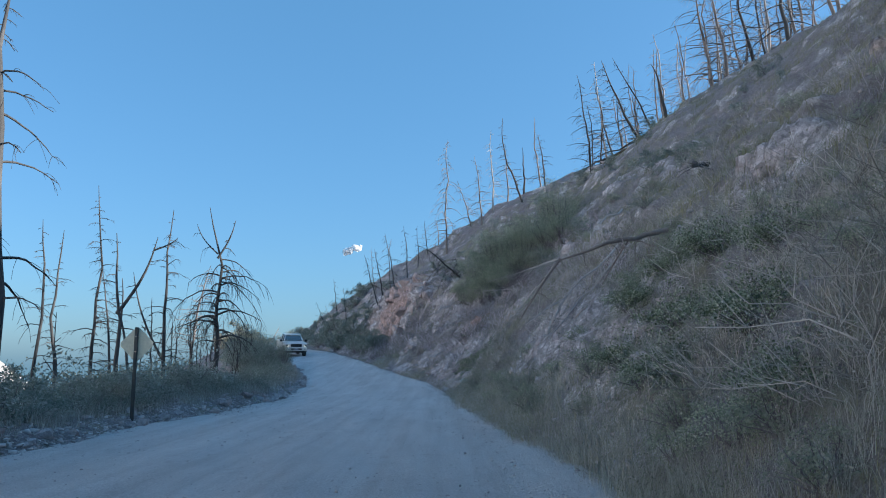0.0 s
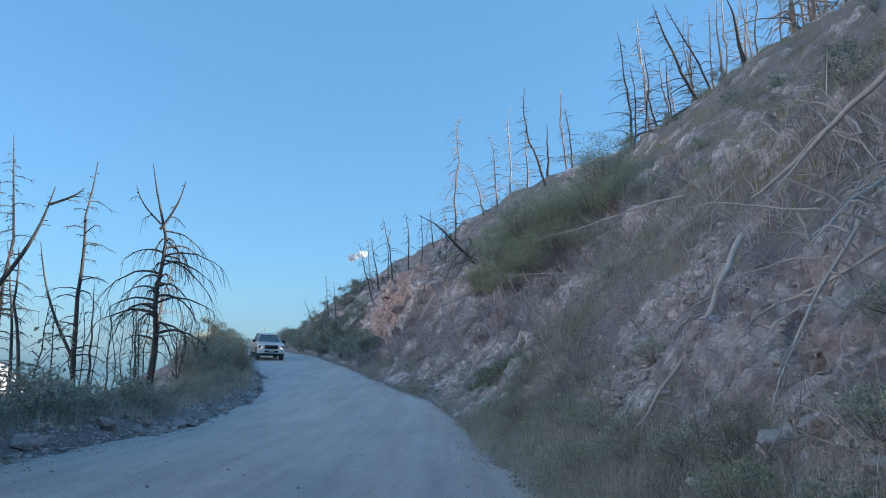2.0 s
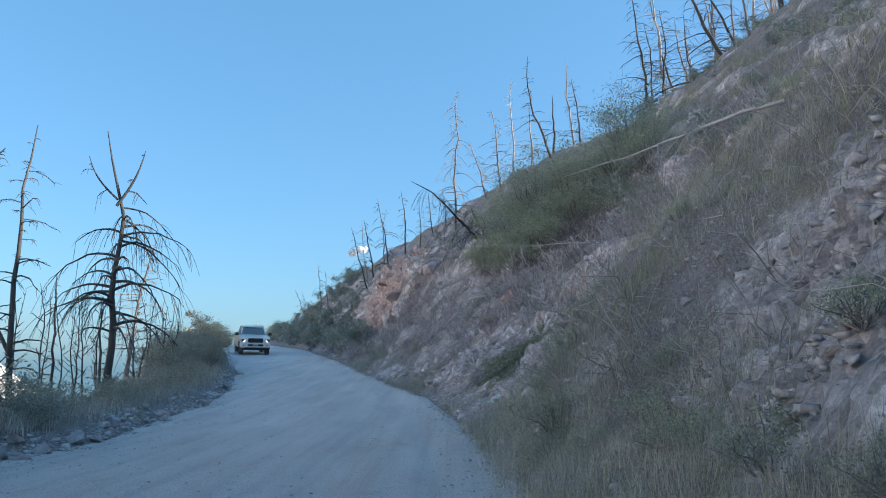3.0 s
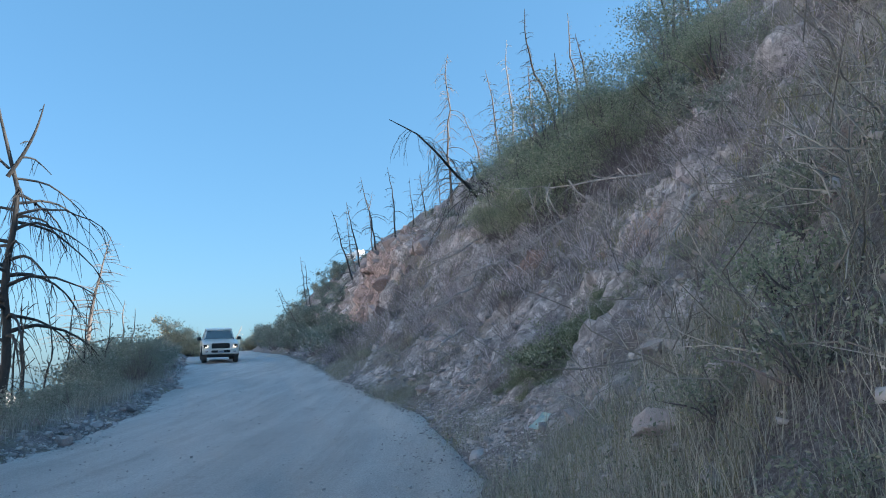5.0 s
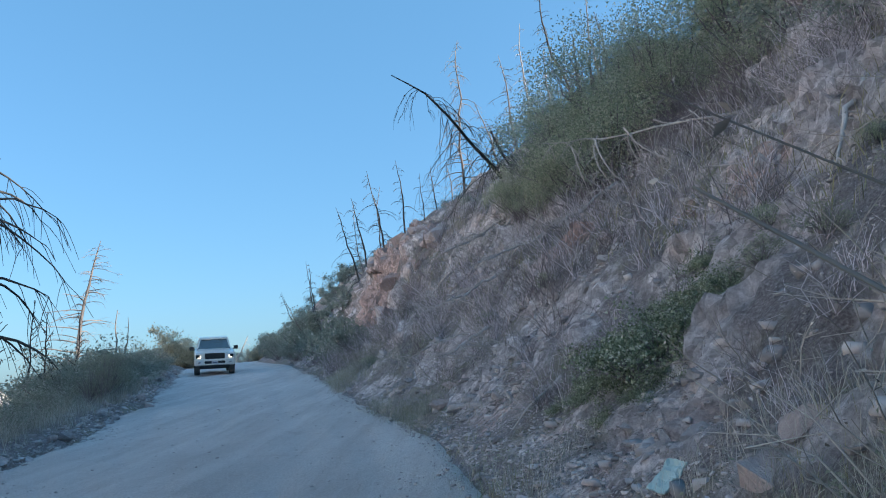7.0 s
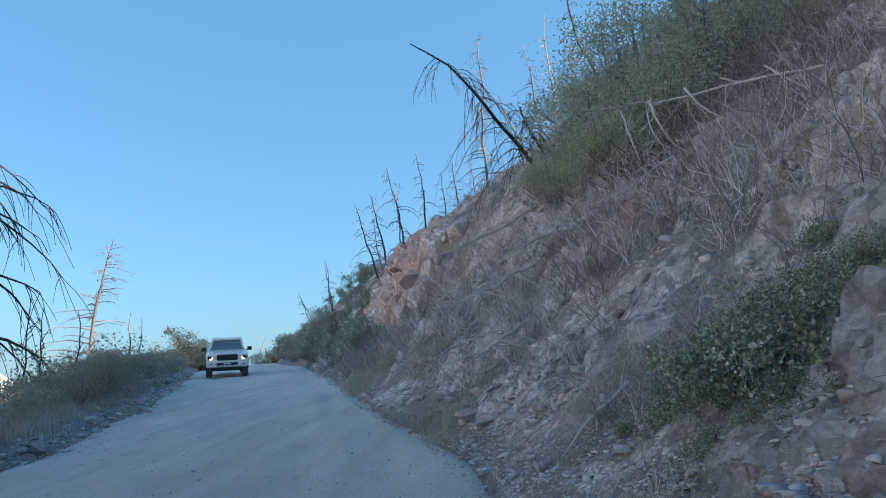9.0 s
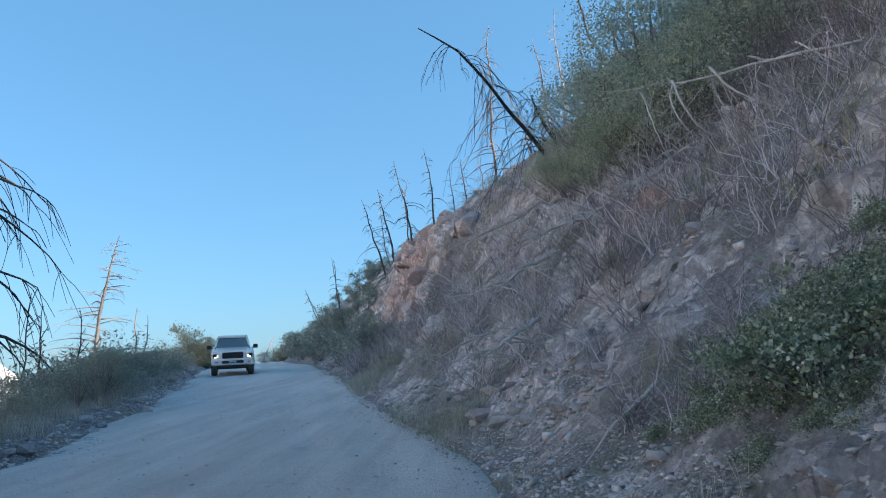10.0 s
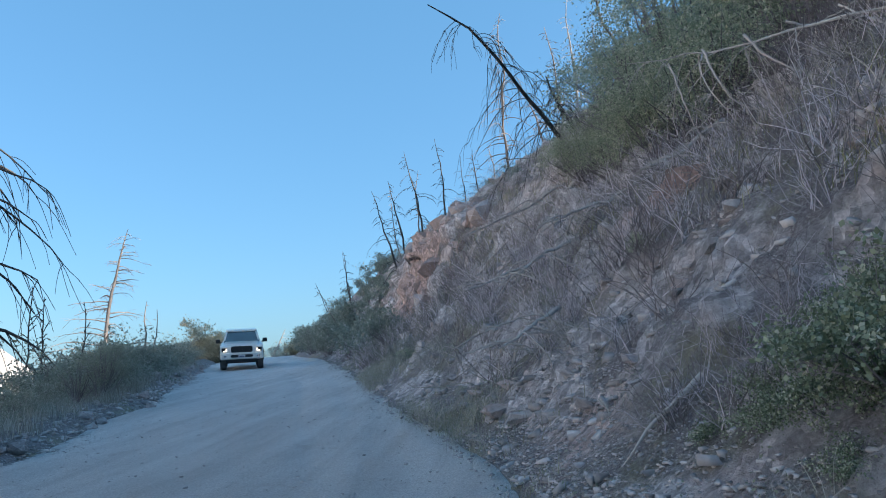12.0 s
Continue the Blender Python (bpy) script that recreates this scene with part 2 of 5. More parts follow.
def hill_material():
    """Litter and soil, grey-mauve rock and rusty outcrops on the cut hillside."""
    m, nt, b = nodes_of("hillside")
    soil = ramp(nt, noise_node(nt, 1.6, 7, 0.7), ((0.28, (0.11, 0.1, 0.105)), (0.5, (0.24, 0.22, 0.228)), (0.72, (0.46, 0.43, 0.44))))
    litter = ramp(nt, noise_node(nt, 34, 5, 0.7), ((0.35, (0.1, 0.09, 0.09)), (0.52, (0.3, 0.275, 0.275)), (0.66, (0.62, 0.59, 0.58))))
    soil = mix(nt, 0.5, soil, litter)
    rock = ramp(nt, noise_node(nt, 2.6, 8, 0.68, (1, 0.6, 1.6)), ((0.3, (0.3, 0.275, 0.28)), (0.5, (0.55, 0.515, 0.52)), (0.7, (0.78, 0.745, 0.75))))
    rust = ramp(nt, noise_node(nt, 3.0, 6), ((0.3, (0.38, 0.28, 0.255)), (0.6, (0.52, 0.41, 0.38)), (0.8, (0.62, 0.52, 0.485))))
    moss = ramp(nt, noise_node(nt, 5.0, 5), ((0.3, (0.2, 0.2, 0.14)), (0.7, (0.34, 0.325, 0.24))))
    soil = mix(nt, ramp(nt, noise_node(nt, 0.8, 6, 0.7, (1.3, 0.8, 1.0)), ((0.5, (0, 0, 0)), (0.64, (0.8, 0.8, 0.8)))), soil, moss)
    rock = mix(nt, ramp(nt, noise_node(nt, 0.3, 6, 0.7, (1.0, 1.0, 1.9)), ((0.5, (0, 0, 0)), (0.66, (0.75, 0.75, 0.75)))), rock, rust)
    # the rust-red outcrop at the bend and two smaller red patches
    edge = noise_node(nt, 0.6, 6, 0.7)
    for place_at, size, tone in (((-4.2, 65.5, 6.0), 6.5, (0.6, 0.42, 0.37)), ((2.2, 42.7, 4.1), 1.1, (0.6, 0.4, 0.34)), ((3.3, 37.6, 3.9), 1.0, (0.6, 0.46, 0.4))):
        here = nt.nodes.new("ShaderNodeTexCoord")
        away = nt.nodes.new("ShaderNodeVectorMath")
        away.operation = "DISTANCE"
        away.inputs[1].default_value = place_at
        nt.links.new(here.outputs["Object"], away.inputs[0])
        near = nt.nodes.new("ShaderNodeMapRange")
        near.inputs["From Min"].default_value, near.inputs["From Max"].default_value = size * 1.2, size * 0.3
        nt.links.new(away.outputs["Value"], near.inputs["Value"])
        both = nt.nodes.new("ShaderNodeMath")
        both.operation = "MULTIPLY"
        nt.links.new(near.outputs[0], both.inputs[0])
        nt.links.new(edge, both.inputs[1])
        rock = mix(nt, ramp(nt, both.outputs[0], ((0.2, (0, 0, 0)), (0.36, (0.9, 0.9, 0.9)))), rock, mix(nt, 0.5, rust, tone))
    # shards of slightly different tone
    for scale, low, high in ((2.6, 0.8, 1.15), (9.0, 0.72, 1.22)):
        where = nt.nodes.new("ShaderNodeTexCoord")
        slant = nt.nodes.new("ShaderNodeMapping")
        slant.inputs["Rotation"].default_value = (0.5, 0.2, 0.0)
        slant.inputs["Scale"].default_value = (1.0, 1.5, 0.8)
        nt.links.new(where.outputs["Object"], slant.inputs["Vector"])
        cell = nt.nodes.new("ShaderNodeTexVoronoi")
        cell.inputs["Scale"].default_value = scale
        nt.links.new(slant.outputs[0], cell.inputs["Vector"])
        one = nt.nodes.new("ShaderNodeSeparateColor")
        nt.links.new(cell.outputs["Color"], one.inputs[0])
        rock = mix(nt, 1.0, rock, ramp(nt, one.outputs[0], ((0.1, (low,) * 3), (0.9, (high,) * 3))), "MULTIPLY")
    bare = nt.nodes.new("ShaderNodeAttribute")
    bare.attribute_name = "bare_rock"
    patchy = nt.nodes.new("ShaderNodeMath")
    patchy.operation = "MULTIPLY_ADD"
    patchy.inputs[1].default_value = 0.7
    nt.links.new(noise_node(nt, 5.5, 8, 0.75), patchy.inputs[0])
    nt.links.new(bare.outputs["Fac"], patchy.inputs[2])
    col = mix(nt, ramp(nt, patchy.outputs[0], ((0.52, (0, 0, 0)), (0.8, (1, 1, 1)))), soil, rock)
    # valley and added far slope: pale dry-grass tone, chosen to bounce sunlight
    straw = ramp(nt, noise_node(nt, 0.05, 6), ((0.3, (0.36, 0.33, 0.3)), (0.7, (0.46, 0.42, 0.385))))
    tc = nt.nodes.new("ShaderNodeTexCoord")
    sep = nt.nodes.new("ShaderNodeSeparateXYZ")
    far = nt.nodes.new("ShaderNodeMapRange")
    far.inputs["From Min"].default_value, far.inputs["From Max"].default_value = -45, -70
    nt.links.new(tc.outputs["Object"], sep.inputs[0])
    nt.links.new(sep.outputs["X"], far.inputs["Value"])
    fine = noise_node(nt, 26, 6, 0.7)
    col = mix(nt, 0.6, col, mix(nt, 1.0, col, ramp(nt, fine, ((0.3, (0.5, 0.48, 0.48)), (0.6, (1.2, 1.2, 1.2)))), "MULTIPLY"))
    col = mix(nt, far.outputs[0], col, straw)
    nt.links.new(col, b.inputs["Base Color"])
    b.inputs["Roughness"].default_value = 0.95
    b.inputs["Specular IOR Level"].default_value = 0.2
    bump(nt, b, noise_node(nt, 6.0, 12, 0.8, (1.0, 0.8, 1.3)), 1.0, 0.09)
    return m


def road_material():
    """Pale dusty graded dirt with worn wheel tracks and loose grit."""
    m, nt, b = nodes_of("dirt_road")
    base = ramp(nt, noise_node(nt, 0.7, 6, 0.6, (1.4, 0.35, 1)), ((0.3, (0.62, 0.6, 0.585)), (0.55, (0.72, 0.7, 0.685)), (0.75, (0.78, 0.765, 0.75))))
    grit = noise_node(nt, 45, 4, 0.7)
    col = mix(nt, 0.6, base, mix(nt, 1.0, base, ramp(nt, grit, ((0.32, (0.55, 0.53, 0.52)), (0.55, (1.0, 1.0, 1.0)), (0.72, (1.35, 1.33, 1.3)))), "MULTIPLY"))
    streak = noise_node(nt, 1.0, 5, 0.6, (3.2, 0.07, 1))
    col = mix(nt, 1.0, col, ramp(nt, streak, ((0.36, (0.92, 0.915, 0.91)), (0.5, (1, 1, 1)), (0.64, (1.05, 1.05, 1.05)))), "MULTIPLY")
    stains = noise_node(nt, 2.6, 6, 0.7)
    col = mix(nt, ramp(nt, stains, ((0.58, (0, 0, 0)), (0.72, (0.5, 0.5, 0.5)))), col, (0.46, 0.4, 0.38))
    nt.links.new(col, b.inputs["Base Color"])
    b.inputs["Roughness"].default_value = 0.95
    b.inputs["Specular IOR Level"].default_value = 0.2
    bump(nt, b, noise_node(nt, 17, 9, 0.8), 1.0, 0.07)
    return m


HILL, ROAD = hill_material(), road_material()
ROCK = two_scale("rock", ((0.3, (0.35, 0.33, 0.335)), (0.55, (0.49, 0.465, 0.47)), (0.75, (0.62, 0.595, 0.6))), (0.25, 0.23, 0.23), 2.5, 11, bump_by=0.06, per_object=0.25)
PINK = two_scale("pink_rock", ((0.3, (0.42, 0.35, 0.33)), (0.55, (0.55, 0.47, 0.45)), (0.75, (0.66, 0.59, 0.57))), (0.3, 0.24, 0.22), 3, 11, bump_by=0.07, per_object=0.15)
RUST = two_scale("rust_rock", ((0.3, (0.36, 0.28, 0.26)), (0.55, (0.48, 0.38, 0.355)), (0.75, (0.58, 0.485, 0.46))), (0.16, 0.12, 0.105), 1.1, 7, bump_by=0.09, per_object=0.2)
CHAR = two_scale("charred_wood", ((0.3, (0.05, 0.05, 0.05)), (0.55, (0.09, 0.088, 0.085)), (0.78, (0.2, 0.19, 0.18))), (0.035, 0.034, 0.033), 1.2, 20, stretch=(1, 1, 0.25), bump_by=0.01)
GREYWOOD = two_scale("grey_wood", ((0.3, (0.35, 0.32, 0.3)), (0.55, (0.52, 0.485, 0.46)), (0.75, (0.67, 0.635, 0.61))), (0.22, 0.2, 0.185), 1.0, 24, stretch=(1, 1, 0.25), bump_by=0.008)
BARE = two_scale("bare_wood", ((0.3, (0.16, 0.14, 0.125)), (0.55, (0.27, 0.235, 0.21)), (0.75, (0.4, 0.36, 0.33))), (0.1, 0.08, 0.07), 1.0, 24, stretch=(1, 1, 0.25), bump_by=0.008)
BLEACHED = two_scale("bleached_wood", ((0.3, (0.3, 0.27, 0.245)), (0.55, (0.43, 0.4, 0.37)), (0.75, (0.55, 0.52, 0.49))), (0.25, 0.2, 0.17), 1.2, 24, stretch=(1, 1, 0.25), bump_by=0.006)
STEM = two_scale("shrub_stem", ((0.3, (0.16, 0.14, 0.145)), (0.7, (0.3, 0.27, 0.275))), (0.1, 0.09, 0.095), 2, 20, bump_by=0.0, island=0.35)
TWIG = two_scale("dry_twig", ((0.3, (0.36, 0.325, 0.35)), (0.55, (0.54, 0.5, 0.525)), (0.75, (0.72, 0.68, 0.7))), (0.28, 0.25, 0.27), 0.5, 10, bump_by=0.0, island=0.75)
WEED = two_scale("olive_weed", ((0.3, (0.17, 0.18, 0.09)), (0.5, (0.26, 0.26, 0.14)), (0.72, (0.38, 0.35, 0.21))), (0.18, 0.18, 0.1), 0.35, 9, bump_by=0.0, island=0.4)
TAWNY = two_scale("tawny_brush", ((0.3, (0.28, 0.27, 0.235)), (0.5, (0.4, 0.375, 0.34)), (0.72, (0.56, 0.52, 0.475))), (0.24, 0.225, 0.2), 0.35, 9, bump_by=0.0, island=0.5)
GRASS = two_scale("dry_grass", ((0.3, (0.3, 0.305, 0.265)), (0.5, (0.44, 0.435, 0.39)), (0.72, (0.6, 0.58, 0.52))), (0.24, 0.23, 0.16), 0.35, 9, bump_by=0.0, island=0.4)
LEAF_OAK = leaf_material("oak_leaf", ((0.0, (0.28, 0.325, 0.225)), (0.4, (0.44, 0.48, 0.345)), (0.8, (0.58, 0.59, 0.455)), (1.0, (0.67, 0.635, 0.51))), 0.42)
LEAF_GREY = leaf_material("chaparral_leaf", ((0.0, (0.25, 0.275, 0.21)), (0.5, (0.35, 0.37, 0.285)), (0.85, (0.43, 0.44, 0.345)), (1.0, (0.52, 0.49, 0.40))))
LEAF_BRAMBLE = leaf_material("bramble_pale_leaf", ((0.0, (0.13, 0.16, 0.1)), (0.45, (0.24, 0.28, 0.18)), (0.8, (0.42, 0.46, 0.33)), (1.0, (0.66, 0.65, 0.54))), 0.25)
LEAF_HEDGE = leaf_material("hedge_leaf", ((0.0, (0.25, 0.28, 0.235)), (0.5, (0.38, 0.41, 0.35)), (0.85, (0.48, 0.5, 0.44)), (1.0, (0.6, 0.58, 0.53))), 0.4)
# straw tone raised to stand for sunlight that misses these bushes
LEAF_SUNLIT = leaf_material("yellow_leaf", ((0.0, (0.5, 0.43, 0.29)), (0.5, (0.62, 0.54, 0.38)), (1.0, (0.7, 0.62, 0.47))))


# ---- mesh helpers ----
class Soup:
    """Gathers tubes, leaves and lumps into one mesh."""

    def __init__(self):
        self.v, self.f3, self.f4, self.n = [], [], [], 0

    def add(self, verts, tris=None, quads=None):
        verts = np.asarray(verts, float)
        if tris is not None and len(tris):
            self.f3.append(np.asarray(tris) + self.n)
        if quads is not None and len(quads):
            self.f4.append(np.asarray(quads) + self.n)
        self.v.append(verts)
        self.n += len(verts)

    def tube(self, pts, radii, sides=5):
        pts, radii = np.asarray(pts, float), np.asarray(radii, float)
        k = len(pts)
        t = np.gradient(pts, axis=0)
        t /= np.linalg.norm(t, axis=1)[:, None] + 1e-9
        ref = np.array([0.31, 0.94, 0.13]) if abs(t[0][2]) > 0.7 else np.array([0.1, 0.05, 0.99])
        a = np.cross(t, ref)
        a /= np.linalg.norm(a, axis=1)[:, None] + 1e-9
        b = np.cross(t, a)
        ang = np.arange(sides) * 2 * np.pi / sides
        ring = pts[:, None] + radii[:, None, None] * (np.cos(ang)[None, :, None] * a[:, None] + np.sin(ang)[None, :, None] * b[:, None])
        i = np.arange(k - 1)[:, None] * sides
        j = np.arange(sides)[None]
        jn = (j + 1) % sides
        quads = np.stack([i + j, i + jn, i + sides + jn, i + sides + j], -1).reshape(-1, 4)
        self.add(ring.reshape(-1, 3), None, quads)

    def leaves(self, pos, size, seed, aspect=0.55, flat=0.0):
        """Folded leaves of two triangles each, turned at random."""
        rs = np.random.RandomState(seed)
        n = len(pos)
        d = rs.normal(size=(n, 3))
        d[:, 2] = d[:, 2] * (1 - flat) - 0.15
        d /= np.linalg.norm(d, axis=1)[:, None]
        e = np.cross(d, rs.normal(size=(n, 3)))
        e /= np.linalg.norm(e, axis=1)[:, None]
        up = np.cross(d, e)
        size = size * rs.uniform(0.6, 1.35, n)[:, None]
        base, tip = pos - d * size / 2, pos + d * size / 2
        l = pos + e * size * aspect / 2 + up * size * 0.12
        r = pos - e * size * aspect / 2 + up * size * 0.12
        verts = np.stack([base, l, tip, r], 1).reshape(-1, 3)
        k = np.arange(n)[:, None] * 4
        self.add(verts, np.concatenate([k + [[0, 2, 1]], k + [[0, 3, 2]]]))

    def blades(self, pos, height, width, seed, lean=0.75):
        rs = np.random.RandomState(seed)
        n = len(pos)
        a = rs.uniform(0, 6.283, n)
        h = height * rs.uniform(0.5, 1.25, n)
        w = width * rs.uniform(0.6, 1.3, n)
        side = np.stack([np.cos(a), np.sin(a), 0 * a], 1) * w[:, None]
        b = rs.uniform(0, 6.283, n)
        off = np.stack([np.cos(b), np.sin(b), 0 * b], 1) * (h * lean * rs.uniform(0.1, 1, n))[:, None]
        mid = pos + off * 0.35 + np.array([0, 0, 1]) * (h * 0.6)[:, None]
        tip = pos + off + np.array([0, 0, 1]) * (h * 0.97)[:, None]
        verts = np.stack([pos - side, pos + side, mid + side * 0.7, mid - side * 0.7, tip], 1).reshape(-1, 3)
        k = np.arange(n)[:, None] * 5
        self.add(verts, k + [[3, 2, 4]], k + [[0, 1, 2, 3]])

    def arrays(self):
        v = np.concatenate(self.v)
        t = np.concatenate(self.f3) if self.f3 else np.zeros((0, 3), int)
        q = np.concatenate(self.f4) if self.f4 else np.zeros((0, 4), int)
        return v, t, q

    def mesh(self, name, material, shade=False):
        v, t, q = self.arrays()
        me = bpy.data.meshes.new(name)
        me.vertices.add(len(v))
        me.vertices.foreach_set("co", v.ravel())
        loops = np.concatenate([t.ravel(), q.ravel()]).astype(np.int32)
        me.loops.add(len(loops))
        me.loops.foreach_set("vertex_index", loops)
        me.polygons.add(len(t) + len(q))
        starts = np.concatenate([np.arange(len(t)) * 3, len(t) * 3 + np.arange(len(q)) * 4]).astype(np.int32)
        me.polygons.foreach_set("loop_start", starts)
        me.update(calc_edges=True)
        if shade:
            me.polygons.foreach_set("use_smooth", np.ones(len(t) + len(q), bool))
        me.materials.append(material)
        me.validate()
        return me


def soup_part(name, soup, material, parent=None, label="", shade=False):
    ob = new(name, soup.mesh(name, material, shade))
    if parent:
        ob.parent = parent
    return tagged(ob, label)


def part(name, bm, material, parent=None, label="", shade=False):
    me = bpy.data.meshes.new(name)
    bm.to_mesh(me)
    bm.free()
    me.materials.append(material)
    if shade:
        for p in me.polygons:
            p.use_smooth = True
    ob = new(name, me)
    if parent:
        ob.parent = parent
    return tagged(ob, label)


def root(name, m, label, category, group=""):
    ob = new(name)
    ob.empty_display_size = 0.3
    ob.matrix_basis = m
    return tagged(ob, label, category, group)


def sheet(name, X, Y, Z, material, shade=True):
    """A grid of points as one smooth sheet."""
    rows, cols = X.shape
    idx = np.arange(rows * cols).reshape(rows, cols)
    q = np.stack([idx[:-1, :-1], idx[:-1, 1:], idx[1:, 1:], idx[1:, :-1]], -1).reshape(-1, 4)
    sp = Soup()
    sp.add(np.stack([X, Y, Z], -1).reshape(-1, 3), None, q)
    return soup_part(name, sp, material, shade=shade)


def steps(*spans):
    out = []
    for a, b, d in spans:
        out.extend(np.linspace(a, b, max(1, int(round(abs(b - a) / d))), endpoint=False))
    out.append(spans[-1][1])
    return np.array(out)


# ---- ground sheet and road ----
gy = steps((-3500, -400, 500), (-400, -60, 40), (-60, -6, 3), (-6, 8, 0.5), (8, 26, 0.11), (26, 48, 0.07), (48, 76, 0.1), (76, 120, 0.4), (120, 160, 2), (160, 400, 20), (400, 4500, 500))
left_u = steps((-4200, -600, 450), (-600, -120, 40), (-120, -40, 8), (-40, -14, 1.3), (-14, -2.5, 0.45), (-2.5, 0.15, 0.14))
right_u = steps((0.0, 5.5, 0.07), (5.5, 9.0, 0.12), (9, 26, 0.35), (26, 60, 1.5), (60, 400, 30), (400, 4500, 500))
le, re = left_edge(gy)[:, None], right_edge(gy)[:, None]
cols_left = le + left_u[None]
cols_mid = (le + 0.2) + (re - le - 0.2) * np.linspace(0, 1, 12)[None, 1:-1]
cols_right = re + right_u[None]
GX = np.concatenate([cols_left, cols_mid, cols_right], 1)
GY = np.repeat(gy[:, None], GX.shape[1], 1)
land = sheet("ground", GX - ledge_reach(GX, GY), GY, ground_height(GX, GY), HILL, False)
bare_at = land.data.attributes.new("bare_rock", "FLOAT", "POINT")
bare_at.data.foreach_set("value", (bareness(GY, GX - right_edge(GY)) * np.clip((GX - right_edge(GY)) / 0.4, 0, 1)).ravel().astype(np.float32))
tagged(land, "rocky brown and rust-coloured hillside cut above a dirt road, falling to a valley", "ground", kind="structure")

ry = steps((-30, 0, 1.0), (0, 70, 0.2), (70, 150, 0.6))
rt = np.linspace(-0.02, 1.02, 46)
rl, rr = left_edge(ry)[:, None], right_edge(ry)[:, None]
RX = rl + (rr - rl) * rt[None]
RY = np.repeat(ry[:, None], RX.shape[1], 1)
rut = -0.035 * np.exp(-((rt - 0.42) / 0.05) ** 2) - 0.035 * np.exp(-((rt - 0.68) / 0.05) ** 2) - 0.03 * np.exp(-((rt - 0.86) / 0.04) ** 2) - 0.02 * np.exp(-((rt - 0.2) / 0.06) ** 2)
RZ = road_height(RY) + rut[None] + 0.03 * fbm(RX / 0.9, RY / 2.0, 3, 91) + 0.012 * fbm(RX / 0.25, RY / 0.3, 2, 95)
RZ = RZ - 0.12 * np.clip((np.abs(rt - 0.5) - 0.5) / 0.02, 0, 1)[None]
road = sheet("road", RX, RY, RZ, ROAD)
tagged(road, "pale dusty dirt road with worn wheel tracks and loose grit", "road", kind="structure")


# ---- rocks ----
def rock_mesh(name, seed, material, flat=0.7, jag=0.3):
    """A broken, angular stone about 1 across: the hull of a few points, its faces split and roughened."""
    rs = np.random.RandomState(seed)
    bm = bmesh.new()
    for k in range(15):
        p = rs.uniform(-1, 1, 3)
        p = p / max(np.abs(p).max(), 0.35 * np.abs(p).sum()) * rs.uniform(0.8, 1.0)
        bm.verts.new((p[0] * 0.58, p[1] * 0.5, p[2] * 0.5 * flat))
    hull = bmesh.ops.convex_hull(bm, input=bm.verts)
    bmesh.ops.delete(bm, geom=[g for g in hull["geom_interior"] if isinstance(g, bmesh.types.BMVert)], context="VERTS")
    bmesh.ops.subdivide_edges(bm, edges=bm.edges, cuts=1, use_grid_fill=True)
    for v in bm.verts:
        p = Vector(v.co)
        v.co = p * (1 + jag * (0.3 * noise.noise(p * 3.1 + Vector((seed * 3.7, 0, 0))) + 0.22 * noise.noise(p * 8.3 + Vector((0, seed * 2.3, 0)))))
    bmesh.ops.triangulate(bm, faces=bm.faces)
    me = bpy.data.meshes.new(name)
    bm.to_mesh(me)
    bm.free()
    me.materials.append(material)
    return me


ROCKS = {m.name: [rock_mesh("rock", 10 * i + k, m, flat=0.55 + 0.08 * (k % 4)) for k in range(9)] for i, m in enumerate((ROCK, PINK, RUST))}


def set_rock(x, y, size, material, seed, label, group, sink=0.3, tall=1.0, z=None):
    rs = random.Random(seed)
    ob = new("rock", ROCKS[material.name][seed % 9])
    zz = ground(x, y) if z is None else z
    ob.matrix_basis = pose(x, y, zz + size * 0.35 * tall - size * sink, rs.uniform(-25, 25), rs.uniform(-25, 25), rs.uniform(0, 360)) @ Matrix.Diagonal((size, size * rs.uniform(0.75, 1.1), size * tall, 1))
    return tagged(ob, label, "rock", group)


rng = random.Random(4)
# the bank of stones along the outer edge
for k in range(110):
    y = 9 + 62 * rng.random() ** 1.0
    d = abs(rng.gauss(0.45, 0.3))
    set_rock(float(left_edge(y)) - d + 0.15, y, rng.uniform(0.12, 0.3) * (1.4 if rng.random() < 0.12 else 1), ROCK if rng.random() < 0.75 else PINK, 100 + k,
             "dusty grey-brown stone on the outer bank of the dirt road", "stones along the outer bank", sink=0.15)
# blocks that stand out of the ledges
count = 0
while count < 20:
    y, s = 9 + 50 * rng.random(), 0.8 + 9 * rng.random() ** 1.3
    x = float(right_edge(y)) + s
    if bareness(y, s) < 0.5:
        continue
    set_rock(x, y, rng.uniform(0.18, 0.5), ROCK if rng.random() < 0.72 else (RUST if rng.random() < 0.5 else PINK), 700 + count,
             "weathered grey-pink ledge rock half buried in the hillside", "ledge rocks on the hillside", sink=0.42, tall=rng.uniform(0.6, 1.0))
    count += 1
# blocks of the rust-red crag at the bend
for k in range(46):
    y = 56.5 + 15.5 * ((k * 0.618) % 1)
    s_up = 3.3 + 0.75 * math.sin(k * 2.4) + rng.uniform(-0.1, 2.2)
    big = rng.uniform(0.5, 1.25)
    set_rock(float(right_edge(y)) + s_up + 0.5, y, big, RUST if rng.random() < 0.7 else PINK, 2000 + k, "rust-pink cracked block in the crag above the road bend", "blocks of the crag at the road bend", sink=0.42, tall=rng.uniform(0.9, 1.4))


